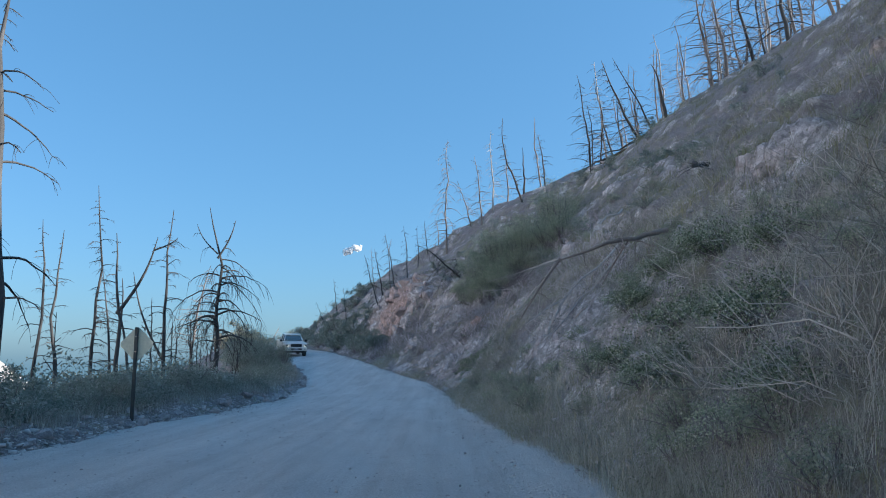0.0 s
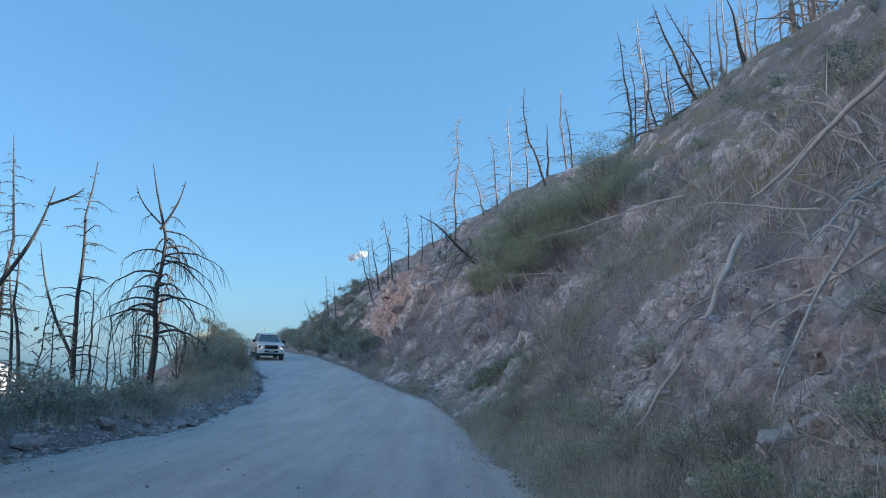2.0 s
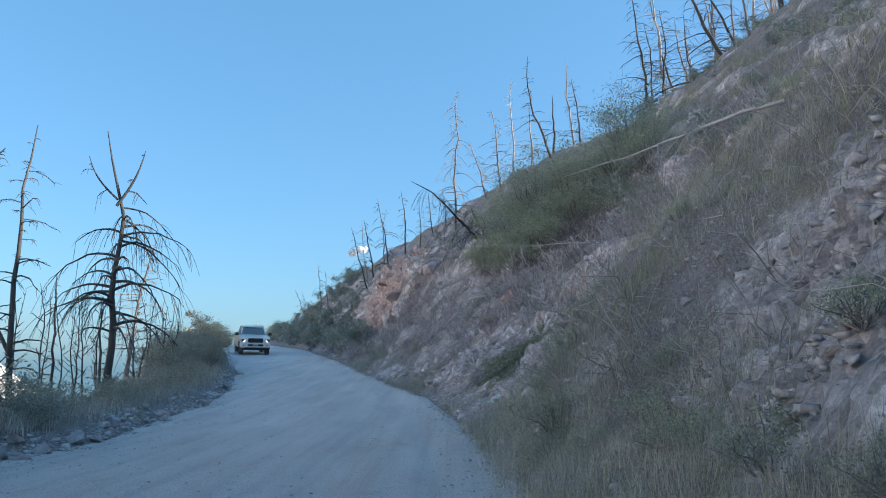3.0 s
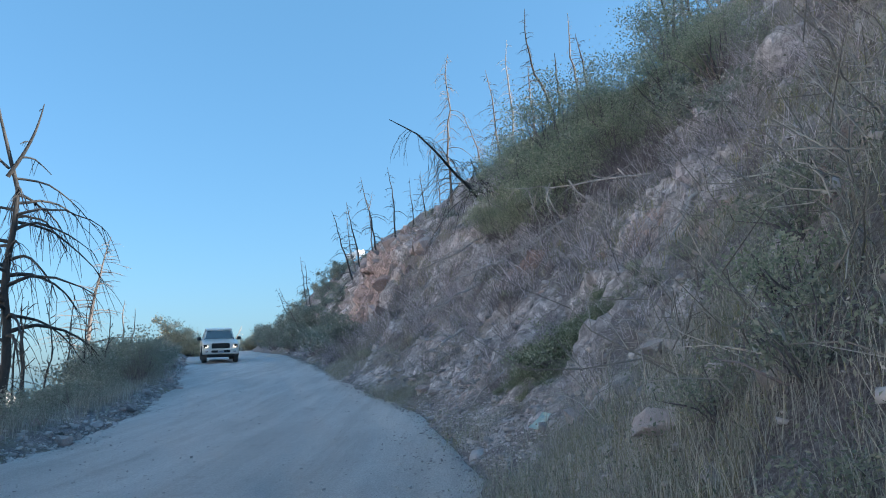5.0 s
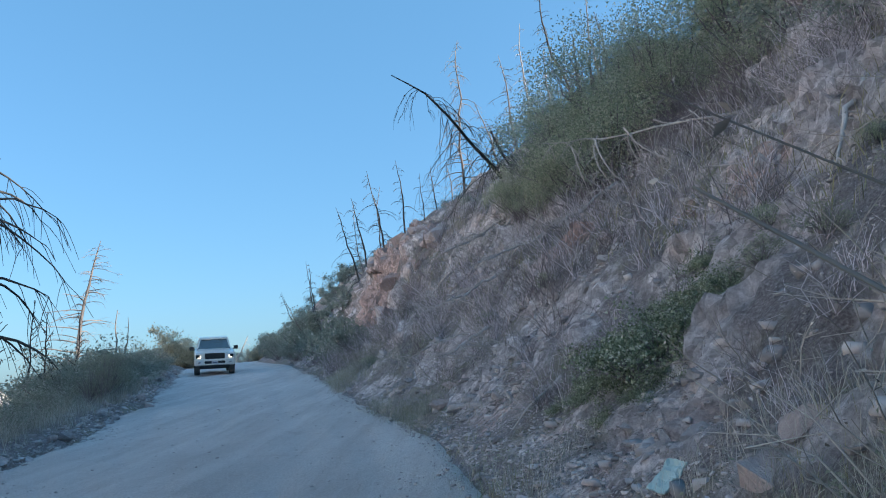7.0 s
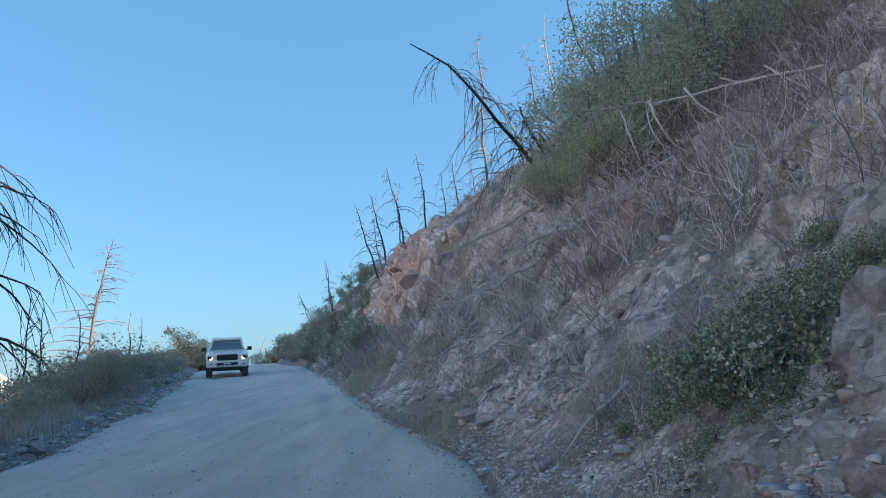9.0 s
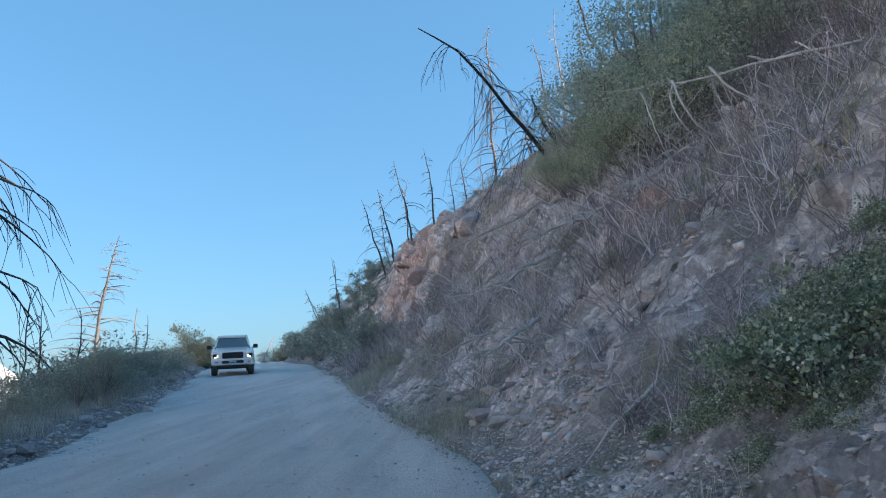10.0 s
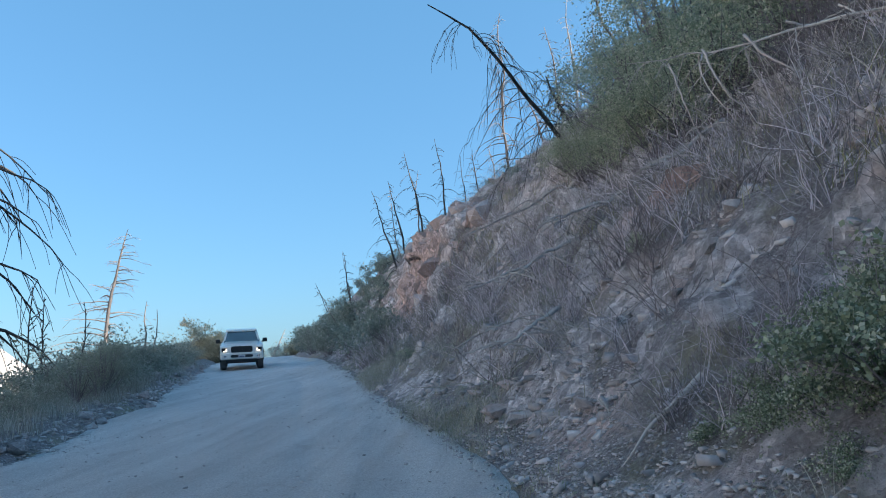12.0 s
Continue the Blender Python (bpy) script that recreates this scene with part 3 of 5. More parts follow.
# broken ledges where the bedrock comes through the slope: place, spread, size, material
LEDGES = ((2.45, 17.1, 0.5, 0.62, ROCK), (2.95, 15.4, 0.5, 0.5, ROCK), (2.7, 16.0, 0.45, 0.5, ROCK), (2.55, 19.4, 0.6, 0.5, ROCK), (3.2, 20.4, 0.7, 0.45, ROCK), (2.85, 24.8, 0.9, 0.5, ROCK),
          (2.45, 22.4, 0.6, 0.4, ROCK), (4.1, 18.3, 0.6, 0.5, ROCK), (4.6, 18.2, 0.6, 0.5, ROCK), (3.1, 18.0, 0.5, 0.4, ROCK), (3.6, 12.6, 0.5, 0.5, PINK), (2.9, 11.4, 0.3, 0.35, ROCK), (3.1, 23.6, 0.6, 0.45, ROCK),
          (2.62, 35.9, 0.45, 0.3, ROCK), (3.55, 37.2, 0.6, 0.5, ROCK), (3.1, 35.6, 0.5, 0.35, ROCK), (3.56, 34.4, 0.6, 0.5, PINK), (3.3, 33.2, 0.6, 0.6, PINK), (1.5, 34.45, 0.4, 0.32, ROCK), (1.0, 33.8, 0.4, 0.28, ROCK),
          (2.4, 41.3, 0.7, 0.5, PINK), (1.3, 43.9, 0.6, 0.5, ROCK), (0.9, 42.4, 0.6, 0.4, ROCK), (1.35, 35.1, 0.3, 0.24, ROCK), (1.2, 34.8, 0.3, 0.28, ROCK), (1.55, 35.15, 0.3, 0.26, ROCK),
          (2.5, 40.7, 0.6, 0.5, ROCK), (1.95, 40.1, 0.5, 0.4, PINK), (2.95, 38.8, 0.6, 0.45, RUST), (1.15, 40.75, 0.5, 0.36, PINK), (0.0, 47.5, 0.7, 0.5, ROCK))
for j, (cx, cy, spread, size, mat) in enumerate(LEDGES):
    for k in range(4):
        a = rng.uniform(-1, 1)
        set_rock(cx + rng.gauss(0, 0.3) * spread, cy + a * spread, size * (0.6 if cy < 26 else 0.85) * rng.uniform(0.35, 1.0), mat if rng.random() < 0.8 else ROCK, 1300 + 9 * j + k,
                 {"rock": "broken pale grey ledge rock on the slope", "pink_rock": "broken pinkish ledge rock on the slope", "rust_rock": "broken rust-pink ledge rock on the slope"}[mat.name],
                 "broken ledge rocks on the slope", sink=0.46, tall=rng.uniform(0.65, 1.0))
# two pink boulders, one balanced on the other, and pale stones near them
set_rock(1.24, 32.5, 0.44, PINK, 15, "large pinkish boulder standing in grass beside the road", "", sink=0.15, tall=1.5, z=0.66)
set_rock(1.38, 32.5, 0.3, PINK, 6, "pinkish rock balanced on a larger boulder", "", sink=0.0, tall=0.8, z=1.06)
set_rock(1.5, 31.6, 0.3, ROCK, 16, "weathered grey ledge rock in dry grass", "", sink=0.2)
set_rock(1.85, 31.4, 0.4, ROCK, 17, "weathered grey ledge rock in dry grass", "", sink=0.25)
set_rock(1.75, 30.5, 0.26, ROCK, 20, "weathered grey ledge rock in dry grass", "", sink=0.15)
set_rock(1.22, 29.6, 0.36, PINK, 22, "pale round rock among green weeds", "", sink=0.15)
for k, (x, y, size) in enumerate(((-0.75, 41.8, 0.42), (-0.5, 40.9, 0.34), (-0.2, 40.2, 0.3), (-0.6, 42.6, 0.3), (0.15, 39.6, 0.26), (0.1, 40.6, 0.3), (-1.1, 43.6, 0.28), (-0.2, 43.2, 0.24), (0.5, 38.8, 0.22), (0.62, 39.4, 0.24), (-1.6, 45.6, 0.26), (0.2, 42.0, 0.26))):
    set_rock(x, y, size, ROCK if k % 3 else PINK, 2100 + k, "pale flat stone lying at the foot of the slope", "pale stones at the foot of the slope", sink=0.12, tall=0.6)


def scatter_stones(name, seed, n, place, lo, hi, material, label):
    """Loose stones too small to count, as one mesh of rough eight-sided pebbles."""
    rs = np.random.RandomState(seed)
    x, y, z = place(rs, n)
    n = len(x)
    r = lo * (hi / lo) ** (rs.rand(n) ** 2)
    shape = np.array([(a, b, c) for a in (-1, 1) for b in (-1, 1) for c in (-1, 1)], float) * (0.95, 0.62, 0.34)
    v = shape[None] * rs.uniform(0.6, 1.1, (n, 8, 1)) + rs.normal(0, 0.17, (n, 8, 3)) * (1, 1, 0.6)
    a = rs.uniform(0, 6.283, n)
    e = rs.normal(0, 0.5, n)
    c, s_ = np.cos(a)[:, None], np.sin(a)[:, None]
    ce, se = np.cos(e)[:, None], np.sin(e)[:, None]
    v = np.stack([v[..., 0], v[..., 1] * ce - v[..., 2] * se, v[..., 1] * se + v[..., 2] * ce], -1)
    v = np.stack([v[..., 0] * c - v[..., 1] * s_, v[..., 0] * s_ + v[..., 1] * c, v[..., 2]], -1) * r[:, None, None]
    v = v + np.stack([x, y, z + r * 0.1], -1)[:, None]
    tri = np.array([(0, 1, 3), (0, 3, 2), (4, 6, 7), (4, 7, 5), (0, 4, 5), (0, 5, 1), (2, 3, 7), (2, 7, 6), (0, 2, 6), (0, 6, 4), (1, 5, 7), (1, 7, 3)])
    sp = Soup()
    sp.add(v.reshape(-1, 3), (np.arange(n)[:, None, None] * 8 + tri[None]).reshape(-1, 3))
    return tagged(soup_part(name, sp, material), label, "gravel", kind="stuff")


def on_road(rs, n):
    y = 8 + 60 * rs.rand(n) ** 1.2
    l, r = left_edge(y), right_edge(y)
    t = np.where(rs.rand(n) < 0.7, np.where(rs.rand(n) < 0.6, 1 - np.abs(rs.normal(0, 0.06, n)), np.abs(rs.normal(0, 0.06, n))), rs.rand(n))
    return l + (r - l) * t, y, road_height(y) - 0.005


def on_slope(rs, n):
    y = 8 + 66 * rs.rand(n) ** 1.1
    s = 0.1 + 7 * rs.rand(n) ** 1.8
    x = right_edge(y) + s
    return x, y, ground_height(x, y)


def on_bank(rs, n):
    y = 8 + 66 * rs.rand(n)
    x = left_edge(y) + 0.25 - np.abs(rs.normal(0, 0.55, n))
    return x, y, ground_height(x, y)


def on_ledges(rs, n):
    y = 8 + 62 * rs.rand(n * 12)
    s = 0.6 + 11 * rs.rand(n * 12) ** 1.5
    x = right_edge(y) + s
    z = ground_height(x, y)
    keep = bareness(y, s) + 0.3 * vnoise(y / 1.1, z / 0.5, 171) > 0.6
    return x[keep][:n], y[keep][:n], z[keep][:n]


def round_ledges(rs, n):
    k = rs.randint(0, len(LEDGES), n)
    c = np.array([(l[0], l[1], l[2]) for l in LEDGES])[k]
    x, y = c[:, 0] + rs.normal(0, 0.4, n) * c[:, 2] - 0.05, c[:, 1] + rs.normal(0, 0.7, n) * c[:, 2]
    return x, y, ground_height(x, y)


def on_scree(rs, n):
    y = 32.5 + 9 * rs.rand(n)
    x = right_edge(y) + 0.1 + 1.2 * rs.rand(n) ** 1.3
    return x, y, ground_height(x, y)


GRAVEL = two_scale("gravel", ((0.3, (0.33, 0.31, 0.31)), (0.55, (0.45, 0.425, 0.425)), (0.75, (0.58, 0.55, 0.55))), (0.26, 0.24, 0.24), 3, 25, bump_by=0.0, island=0.35)
BERM = two_scale("berm_stone", ((0.3, (0.4, 0.38, 0.37)), (0.55, (0.52, 0.495, 0.485)), (0.75, (0.64, 0.615, 0.605))), (0.28, 0.25, 0.24), 3, 25, bump_by=0.0, island=0.3)
scatter_stones("loose_gravel", 1, 12000, on_road, 0.006, 0.024, BERM, "loose grey grit and small stones on the road")
scatter_stones("ledge_stones", 7, 3000, on_ledges, 0.025, 0.1, GRAVEL, "broken grey-pink stones along the ledges of the slope")
scatter_stones("crumbled_rock", 11, 6500, round_ledges, 0.008, 0.04, GRAVEL, "crumbled pale rock round the broken ledges")
scatter_stones("scree", 12, 7000, on_scree, 0.006, 0.032, GRAVEL, "pale grey scree at the foot of the slope")
scatter_stones("slope_rubble", 2, 5000, on_slope, 0.02, 0.11, GRAVEL, "loose grey-pink rubble lying on the slope")


def at_foot(rs, n):
    y = 9 + 62 * rs.rand(n)
    x = right_edge(y) - 0.3 + np.abs(rs.normal(0, 0.5, n))
    return x, y, ground_height(x, y) + np.where(x < right_edge(y), 0.08, 0)


scatter_stones("fallen_stones", 6, 2600, at_foot, 0.008, 0.04, GRAVEL, "small pale stones fallen at the foot of the cut slope")
scatter_stones("bank_rubble", 3, 9000, on_bank, 0.012, 0.08, BERM, "dusty rubble of the outer road bank")


# ---- plants ----
def branch_points(start, heading, length, droop, n, rs, wobble=0.06):
    """A limb that sets out along heading and bends down (or up, droop < 0)."""
    t = np.linspace(0, 1, n)
    p = start + np.outer(t * length, heading)
    p[:, 2] -= droop * length * t ** 2
    w = np.cumsum(rs.normal(0, wobble * length / n, (n, 3)), axis=0)
    w[0] = 0
    return p + w


def shrub(name, seed, radius, height, n_leaves, leaf, leaf_mat, label, stems=22, lobes=16, open_base=0.25, bare=0.0, group="", aspect=0.5):
    rs = np.random.RandomState(seed)
    thing = root(name, pose(0, 0, 0), label, "shrub", group)
    wood, leafy = Soup(), Soup()
    ends = []
    for k in range(stems):
        a = rs.uniform(0, 6.283)
        out = rs.uniform(0.1, 1.0)
        h = np.array([math.cos(a) * out * radius, math.sin(a) * out * radius, height * rs.uniform(0.55, 1.0) * (1.1 - 0.45 * out)])
        L = np.linalg.norm(h)
        p = branch_points(np.array([math.cos(a) * 0.12 * radius * rs.rand(), math.sin(a) * 0.12 * radius * rs.rand(), -0.1]), h / L, L, 0.08, 6, rs, 0.18)
        wood.tube(p, np.linspace(0.012 + 0.012 * height, 0.004, 6), 3)
        for j in range(2):
            b = p[rs.randint(2, 6)]
            q = branch_points(b, (rs.normal(size=3) + np.array([0, 0, 0.5])) / 1.7, L * rs.uniform(0.15, 0.35), 0.0, 4, rs, 0.2)
            wood.tube(q, np.linspace(0.007, 0.002, 4), 3)
            ends.append(q[-1])
        ends.append(p[-1])
    ends = np.array(ends)
    pick = ends[rs.randint(0, len(ends), lobes * 7)]
    sizes = rs.uniform(0.07, 0.15, len(pick)) * (radius + height) / 2
    which = rs.randint(0, len(pick), n_leaves)
    pos = pick[which] + rs.normal(size=(n_leaves, 3)) * sizes[which][:, None] * np.array([1, 1, 0.75])
    pos = pos[pos[:, 2] > height * open_base * rs.rand(len(pos))]
    leafy.leaves(pos, leaf, seed + 1, aspect)
    soup_part("wood", wood, STEM, thing)
    soup_part("foliage", leafy, leaf_mat, thing)
    return thing


def place(x, y, turn=0.0, scale=1.0, dz=0.0, tip=0.0, tall=1.0):
    return pose(x, y, ground(x, y) + dz, tip, 0, turn) @ Matrix.Diagonal((scale, scale, scale * tall, 1))


used = set()


def grow(proto, x, y, scale=1.0, seed=0, dz=0.0, label="", group="", tall=1.0):
    """The first plant is the one that was built; the rest are copies."""
    m = place(x, y, random.Random(seed).uniform(0, 360), scale, dz, 0, tall)
    if proto.name not in used:
        used.add(proto.name)
        proto.matrix_basis = m
        ob = proto
    else:
        ob = copy_thing(proto, m)
    return tagged(ob, label, "", group)


oak_a = shrub("oak_bush", 21, 1.9, 3.0, 11000, 0.07, LEAF_OAK, "dense olive-green scrub oak bush on the rocky slope", stems=40, lobes=26)
oak_b = shrub("oak_bush", 22, 1.7, 2.6, 10000, 0.07, LEAF_OAK, "dense olive-green scrub oak bush on the rocky slope", stems=38, lobes=26)
for k, (x, y, s, p) in enumerate(((2.75, 46.4, 0.95, oak_a), (3.7, 45.3, 1.0, oak_b), (2.5, 48.6, 0.85, oak_b), (3.8, 47.9, 1.1, oak_a), (5.2, 46.0, 1.0, oak_a),
                                  (6.6, 44.6, 1.0, oak_b), (5.2, 48.8, 0.9, oak_b), (4.7, 44.4, 0.85, oak_b), (7.4, 46.4, 1.1, oak_a), (5.9, 42.6, 0.6, oak_b), (7.2, 42.8, 0.8, oak_a), (2.15, 47.4, 0.6, oak_b), (3.1, 44.9, 0.75, oak_a), (2.5, 45.6, 0.65, oak_b), (1.45, 48.2, 0.48, oak_a), (1.2, 49.2, 0.4, oak_b), (1.9, 46.5, 0.5, oak_a))):
    grow(p, x, y, s, k, group="scrub oaks above the road")
bramble = shrub("bramble_bush", 31, 1.2, 1.2, 7500, 0.056, LEAF_BRAMBLE, "dark green leafy bush with dry twigs low on the slope", stems=46, lobes=24, open_base=0.0, aspect=0.75)
for k, (x, y, s) in enumerate(((1.5, 35.9, 0.6), (1.2, 36.2, 0.56), (1.85, 36.0, 0.64), (1.45, 36.5, 0.62), (2.2, 36.4, 0.66), (0.98, 36.6, 0.46), (1.15, 36.9, 0.5), (1.75, 36.8, 0.62), (0.8, 37.2, 0.38), (2.1, 37.1, 0.5), (1.35, 35.5, 0.42), (1.05, 35.8, 0.38), (1.7, 35.4, 0.46), (2.5, 36.9, 0.55), (2.05, 35.5, 0.5), (2.4, 35.8, 0.5), (2.3, 35.3, 0.36))):
    grow(bramble, x, y, s, 40 + k, dz=-0.22, group="leafy bushes low on the slope")
for k, (x, y, s) in enumerate(((3.5, 13.4, 0.85), (3.1, 12.2, 0.9), (4.2, 13.0, 0.85), (3.6, 10.8, 1.0), (3.0, 9.6, 0.9), (3.4, 8.0, 0.9), (4.6, 9.4, 0.9), (4.4, 11.4, 0.9), (3.0, 6.6, 0.8), (3.3, 14.6, 0.6))):
    grow(bramble, x, y, s, 60 + k, dz=-0.2, group="leafy bushes low on the slope")
grey_a = shrub("chaparral_shrub", 41, 0.95, 1.3, 2600, 0.068, LEAF_HEDGE, "grey-green chaparral shrub beside the dirt road", stems=15, lobes=20, open_base=0.0)
grey_b = shrub("chaparral_shrub", 42, 1.0, 1.15, 2600, 0.068, LEAF_HEDGE, "grey-green chaparral shrub beside the dirt road", stems=15, lobes=20, open_base=0.0)
grey_c = shrub("leafy_shrub", 43, 0.8, 1.9, 2200, 0.046, LEAF_GREY, "tall grey-green leafy shrub on the outer edge of the road", stems=16, lobes=12, open_base=0.2)
y = 11.0
k = 0
while y < 67:
    low, high, leafy_by = (float(np.interp(y, (11, 30, 36, 47, 52, 66), v)) for v in ((0.9, 0.9, 0.6, 0.62, 0.92, 1.05), (1.2, 1.15, 0.62, 0.68, 1.15, 1.35), (0.85, 0.8, 0.5, 0.55, 1.0, 1.0)))
    for off, sc in ((1.45, low), (2.6, high)):
        yy = y + rng.uniform(-0.5, 0.5)
        x = float(left_edge(yy)) - off - rng.uniform(-0.15, 0.5)
        grow((grey_a, grey_b)[k % 2], x, yy, sc * rng.uniform(0.75, 1.2), 60 + k, group="shrubs along the outer bank", dz=-0.1)
        k += 1
    if rng.random() < 0.5:
        grow(grey_c, float(left_edge(y)) - rng.uniform(2.0, 3.6), y, rng.uniform(0.75, 1.05) * leafy_by, 160 + k, dz=-0.1, group="leafy shrubs on the outer edge")
    y += rng.uniform(0.8, 1.2)
fine_a = shrub("chaparral_shrub", 46, 0.85, 0.8, 1900, 0.055, LEAF_GREY, "fine-leaved grey-green shrub rooted in the rocky hillside", stems=22, lobes=18, open_base=0.0)
fine_b = shrub("chaparral_shrub", 47, 0.75, 0.9, 1800, 0.055, LEAF_OAK, "fine-leaved olive shrub rooted in the rocky hillside", stems=20, lobes=16, open_base=0.0)
for j, (x, y, s) in enumerate(((2.3, 29.4, 0.6), (1.8, 28.6, 0.55), (2.8, 30.2, 0.6), (2.4, 31.4, 0.6), (3.2, 27.4, 0.7), (2.5, 35.5, 0.6), (2.75, 33.2, 0.6), (2.8, 36.0, 0.6), (4.9, 33.5, 0.6), (5.6, 36, 0.8), (6.2, 30, 1.0), (4.4, 39.6, 0.7), (5.2, 41.5, 0.9), (3.6, 35.2, 0.5), (3.3, 38.6, 0.5),
                               (2.6, 34.4, 0.55), (5.5, 20, 0.9), (6.6, 23.5, 1.1), (7.5, 18.0, 1.1), (4.4, 17.6, 0.7), (8.2, 27, 1.2), (9.5, 33, 1.2), (9.0, 38, 1.3), (11, 30, 1.5), (12, 40, 1.6), (11, 22, 1.5), (7.2, 40, 1.2),
                               (2.2, 17.8, 0.6), (2.5, 21.5, 0.7), (2.1, 24.5, 0.6), (6.8, 34.5, 1.0), (1.2, 41.6, 0.6), (0.2, 44.2, 0.6), (-1.0, 46.0, 0.6), (-3.2, 51.5, 0.8), (-5.0, 57.0, 0.8), (-6.6, 62.5, 0.9), (-7.0, 66.5, 0.9), (-2.2, 54.0, 0.8))):
    grow((fine_a, fine_b, fine_a)[j % 3], x, y, s, 200 + j, group="shrubs on the hillside")
for j in range(26):
    y = 5.5 + 13 * rng.random()
    s = 1.4 + 5.5 * rng.random()
    grow((fine_a, fine_b)[j % 2], float(right_edge(y)) + s, y, rng.uniform(0.6, 1.0), 640 + j, dz=-0.05, group="shrubs on the hillside")
y = 4.5
while y < 29.3:
    grow((fine_a, fine_a, fine_b)[int(y * 7) % 3], float(right_edge(y)) + rng.uniform(0.35, 1.25), y, rng.uniform(0.65, 1.1), int(y * 31), dz=-0.05, label="fine-leaved grey-green weedy shrub at the foot of the slope", group="weedy shrubs at the foot of the slope", tall=rng.uniform(0.8, 1.1))
    y += rng.uniform(0.55, 1.0)
for j, (x, y, s) in enumerate(((-13.3, 57.0, 1.05), (-13.9, 58.2, 0.9), (-12.9, 55.6, 0.8), (-15.2, 39.6, 1.2), (-16.8, 43.0, 1.3), (-17.2, 46.5, 1.3), (-10.5, 49.5, 1.15), (-10.2, 48.0, 0.85), (-11.3, 51.2, 1.1), (-10.8, 50.3, 1.1), (-11.9, 52.6, 1.1))):
    grow(grey_c, x, y, s, 520 + j, dz=0.1, group="leafy shrubs on the outer edge")
tiny_a = shrub("far_shrub", 48, 1.0, 1.2, 900, 0.097, LEAF_HEDGE, "grey-green shrub high on the hillside", stems=7, open_base=0.0)
tiny_b = shrub("far_shrub", 49, 1.0, 1.0, 900, 0.097, LEAF_HEDGE, "grey-green shrub high on the hillside", stems=7, open_base=0.0)
for j in range(84):
    y = (62 + 14 * rng.random()) if j % 3 == 0 else (72 + 28 * rng.random())
    s = (0.5 + 2.6 * rng.random()) if j % 3 == 0 else (0.4 + 8 * rng.random() ** 1.3)
    grow((tiny_a, tiny_b)[j % 2], float(right_edge(y)) + s, y, rng.uniform(0.8, 1.35), 300 + j, label="grey-green bush on the far end of the slope", group="bushes at the far end of the slope")
for j in range(60):
    y, s = 30 + 43 * rng.random(), 6 + 15 * rng.random()
    grow((tiny_a, tiny_b)[j % 2], float(right_edge(y)) + s, y, rng.uniform(0.5, 1.0), 360 + j, label="low grey-green shrub high on the hillside", group="shrubs on the upper hillside")
yellow = shrub("yellowing_bush", 51, 1.3, 1.8, 6000, 0.09, LEAF_SUNLIT, "straw-yellow bush on the outer side of the road bend, sunlit tone put in its leaves", stems=24)
for j, (x, y, s) in enumerate(((-21.4, 84.0, 1.3), (-22.8, 85.0, 1.3), (-20.6, 83.5, 0.9), (-23.6, 112.5, 0.8), (-22.2, 111, 0.9), (-27.5, 96, 1.0), (-33.5, 113, 1.0))):
    grow(yellow, x, y, s, 400 + j, dz=-0.2)
for j, (x, y) in enumerate(((-23.4, 112.5), (-24.6, 113.5), (-22.4, 111.5), (-26.0, 114.0), (-18, 70), (-19.5, 74), (-21, 78.5), (-17, 67), (-23.5, 90), (-26, 99), (-28, 104))):
    grow((grey_a, grey_b)[j % 2], x, y, 1.1, 420 + j, label="grey-green shrub on the outer bend of the road", group="shrubs on the outer bend")


def instances(v, t, q, mats):
    """Copies of one small plant, joined into a soup."""
    sp = Soup()
    n, k = len(v), len(mats)
    pts = np.concatenate([v, np.ones((n, 1))], 1)
    allv = np.einsum("kij,nj->kni", mats[:, :3, :], pts).reshape(-1, 3)
    off = np.arange(k)[:, None, None] * n
    sp.add(allv, (t[None] + off).reshape(-1, 3) if len(t) else None, (q[None] + off).reshape(-1, 4) if len(q) else None)
    return sp


def turn_mats(x, y, z, scale, rs, tall=None):
    k = len(x)
    a = rs.uniform(0, 6.283, k)
    m = np.zeros((k, 4, 4))
    m[:, 0, 0], m[:, 0, 1], m[:, 1, 0], m[:, 1, 1] = np.cos(a) * scale, -np.sin(a) * scale, np.sin(a) * scale, np.cos(a) * scale
    m[:, 2, 2] = scale if tall is None else tall
    m[:, 0, 3], m[:, 1, 3], m[:, 2, 3], m[:, 3, 3] = x, y, z, 1
    return m


def brush_clump(seed, stems, radius, height):
    """A dry shrub: thin bowed stems that fork towards their ends, with a few withered leaves."""
    rs = np.random.RandomState(seed)
    sp = Soup()
    tips = []
    for k in range(stems):
        a, out = rs.uniform(0, 6.283), rs.uniform(0.1, 1.0)
        h = np.array([math.cos(a) * out * radius, math.sin(a) * out * radius, height * rs.uniform(0.45, 1.0)])
        L = np.linalg.norm(h)
        p = branch_points(np.array([rs.normal(0, 0.15 * radius), rs.normal(0, 0.15 * radius), -0.05]), h / L, L, rs.uniform(-0.1, 0.35), 4, rs, 0.25)
        sp.tube(p, np.linspace(0.0045, 0.002, 4), 3)
        for j in range(3):
            away = rs.normal(size=3) * 0.55 + h / L + np.array([0, 0, 0.25])
            q = branch_points(p[rs.randint(1, 4)], away / np.linalg.norm(away), L * rs.uniform(0.25, 0.5), 0.1, 3, rs, 0.3)
            sp.tube(q[::2], np.array([0.0026, 0.0013]), 3)
            tips.append(q[-1])
    tips = np.array(tips)
    pos = tips[rs.randint(0, len(tips), 70)] + rs.normal(0, 0.045, (70, 3))
    sp.leaves(pos, 0.017, seed, 0.5)
    return sp.arrays()


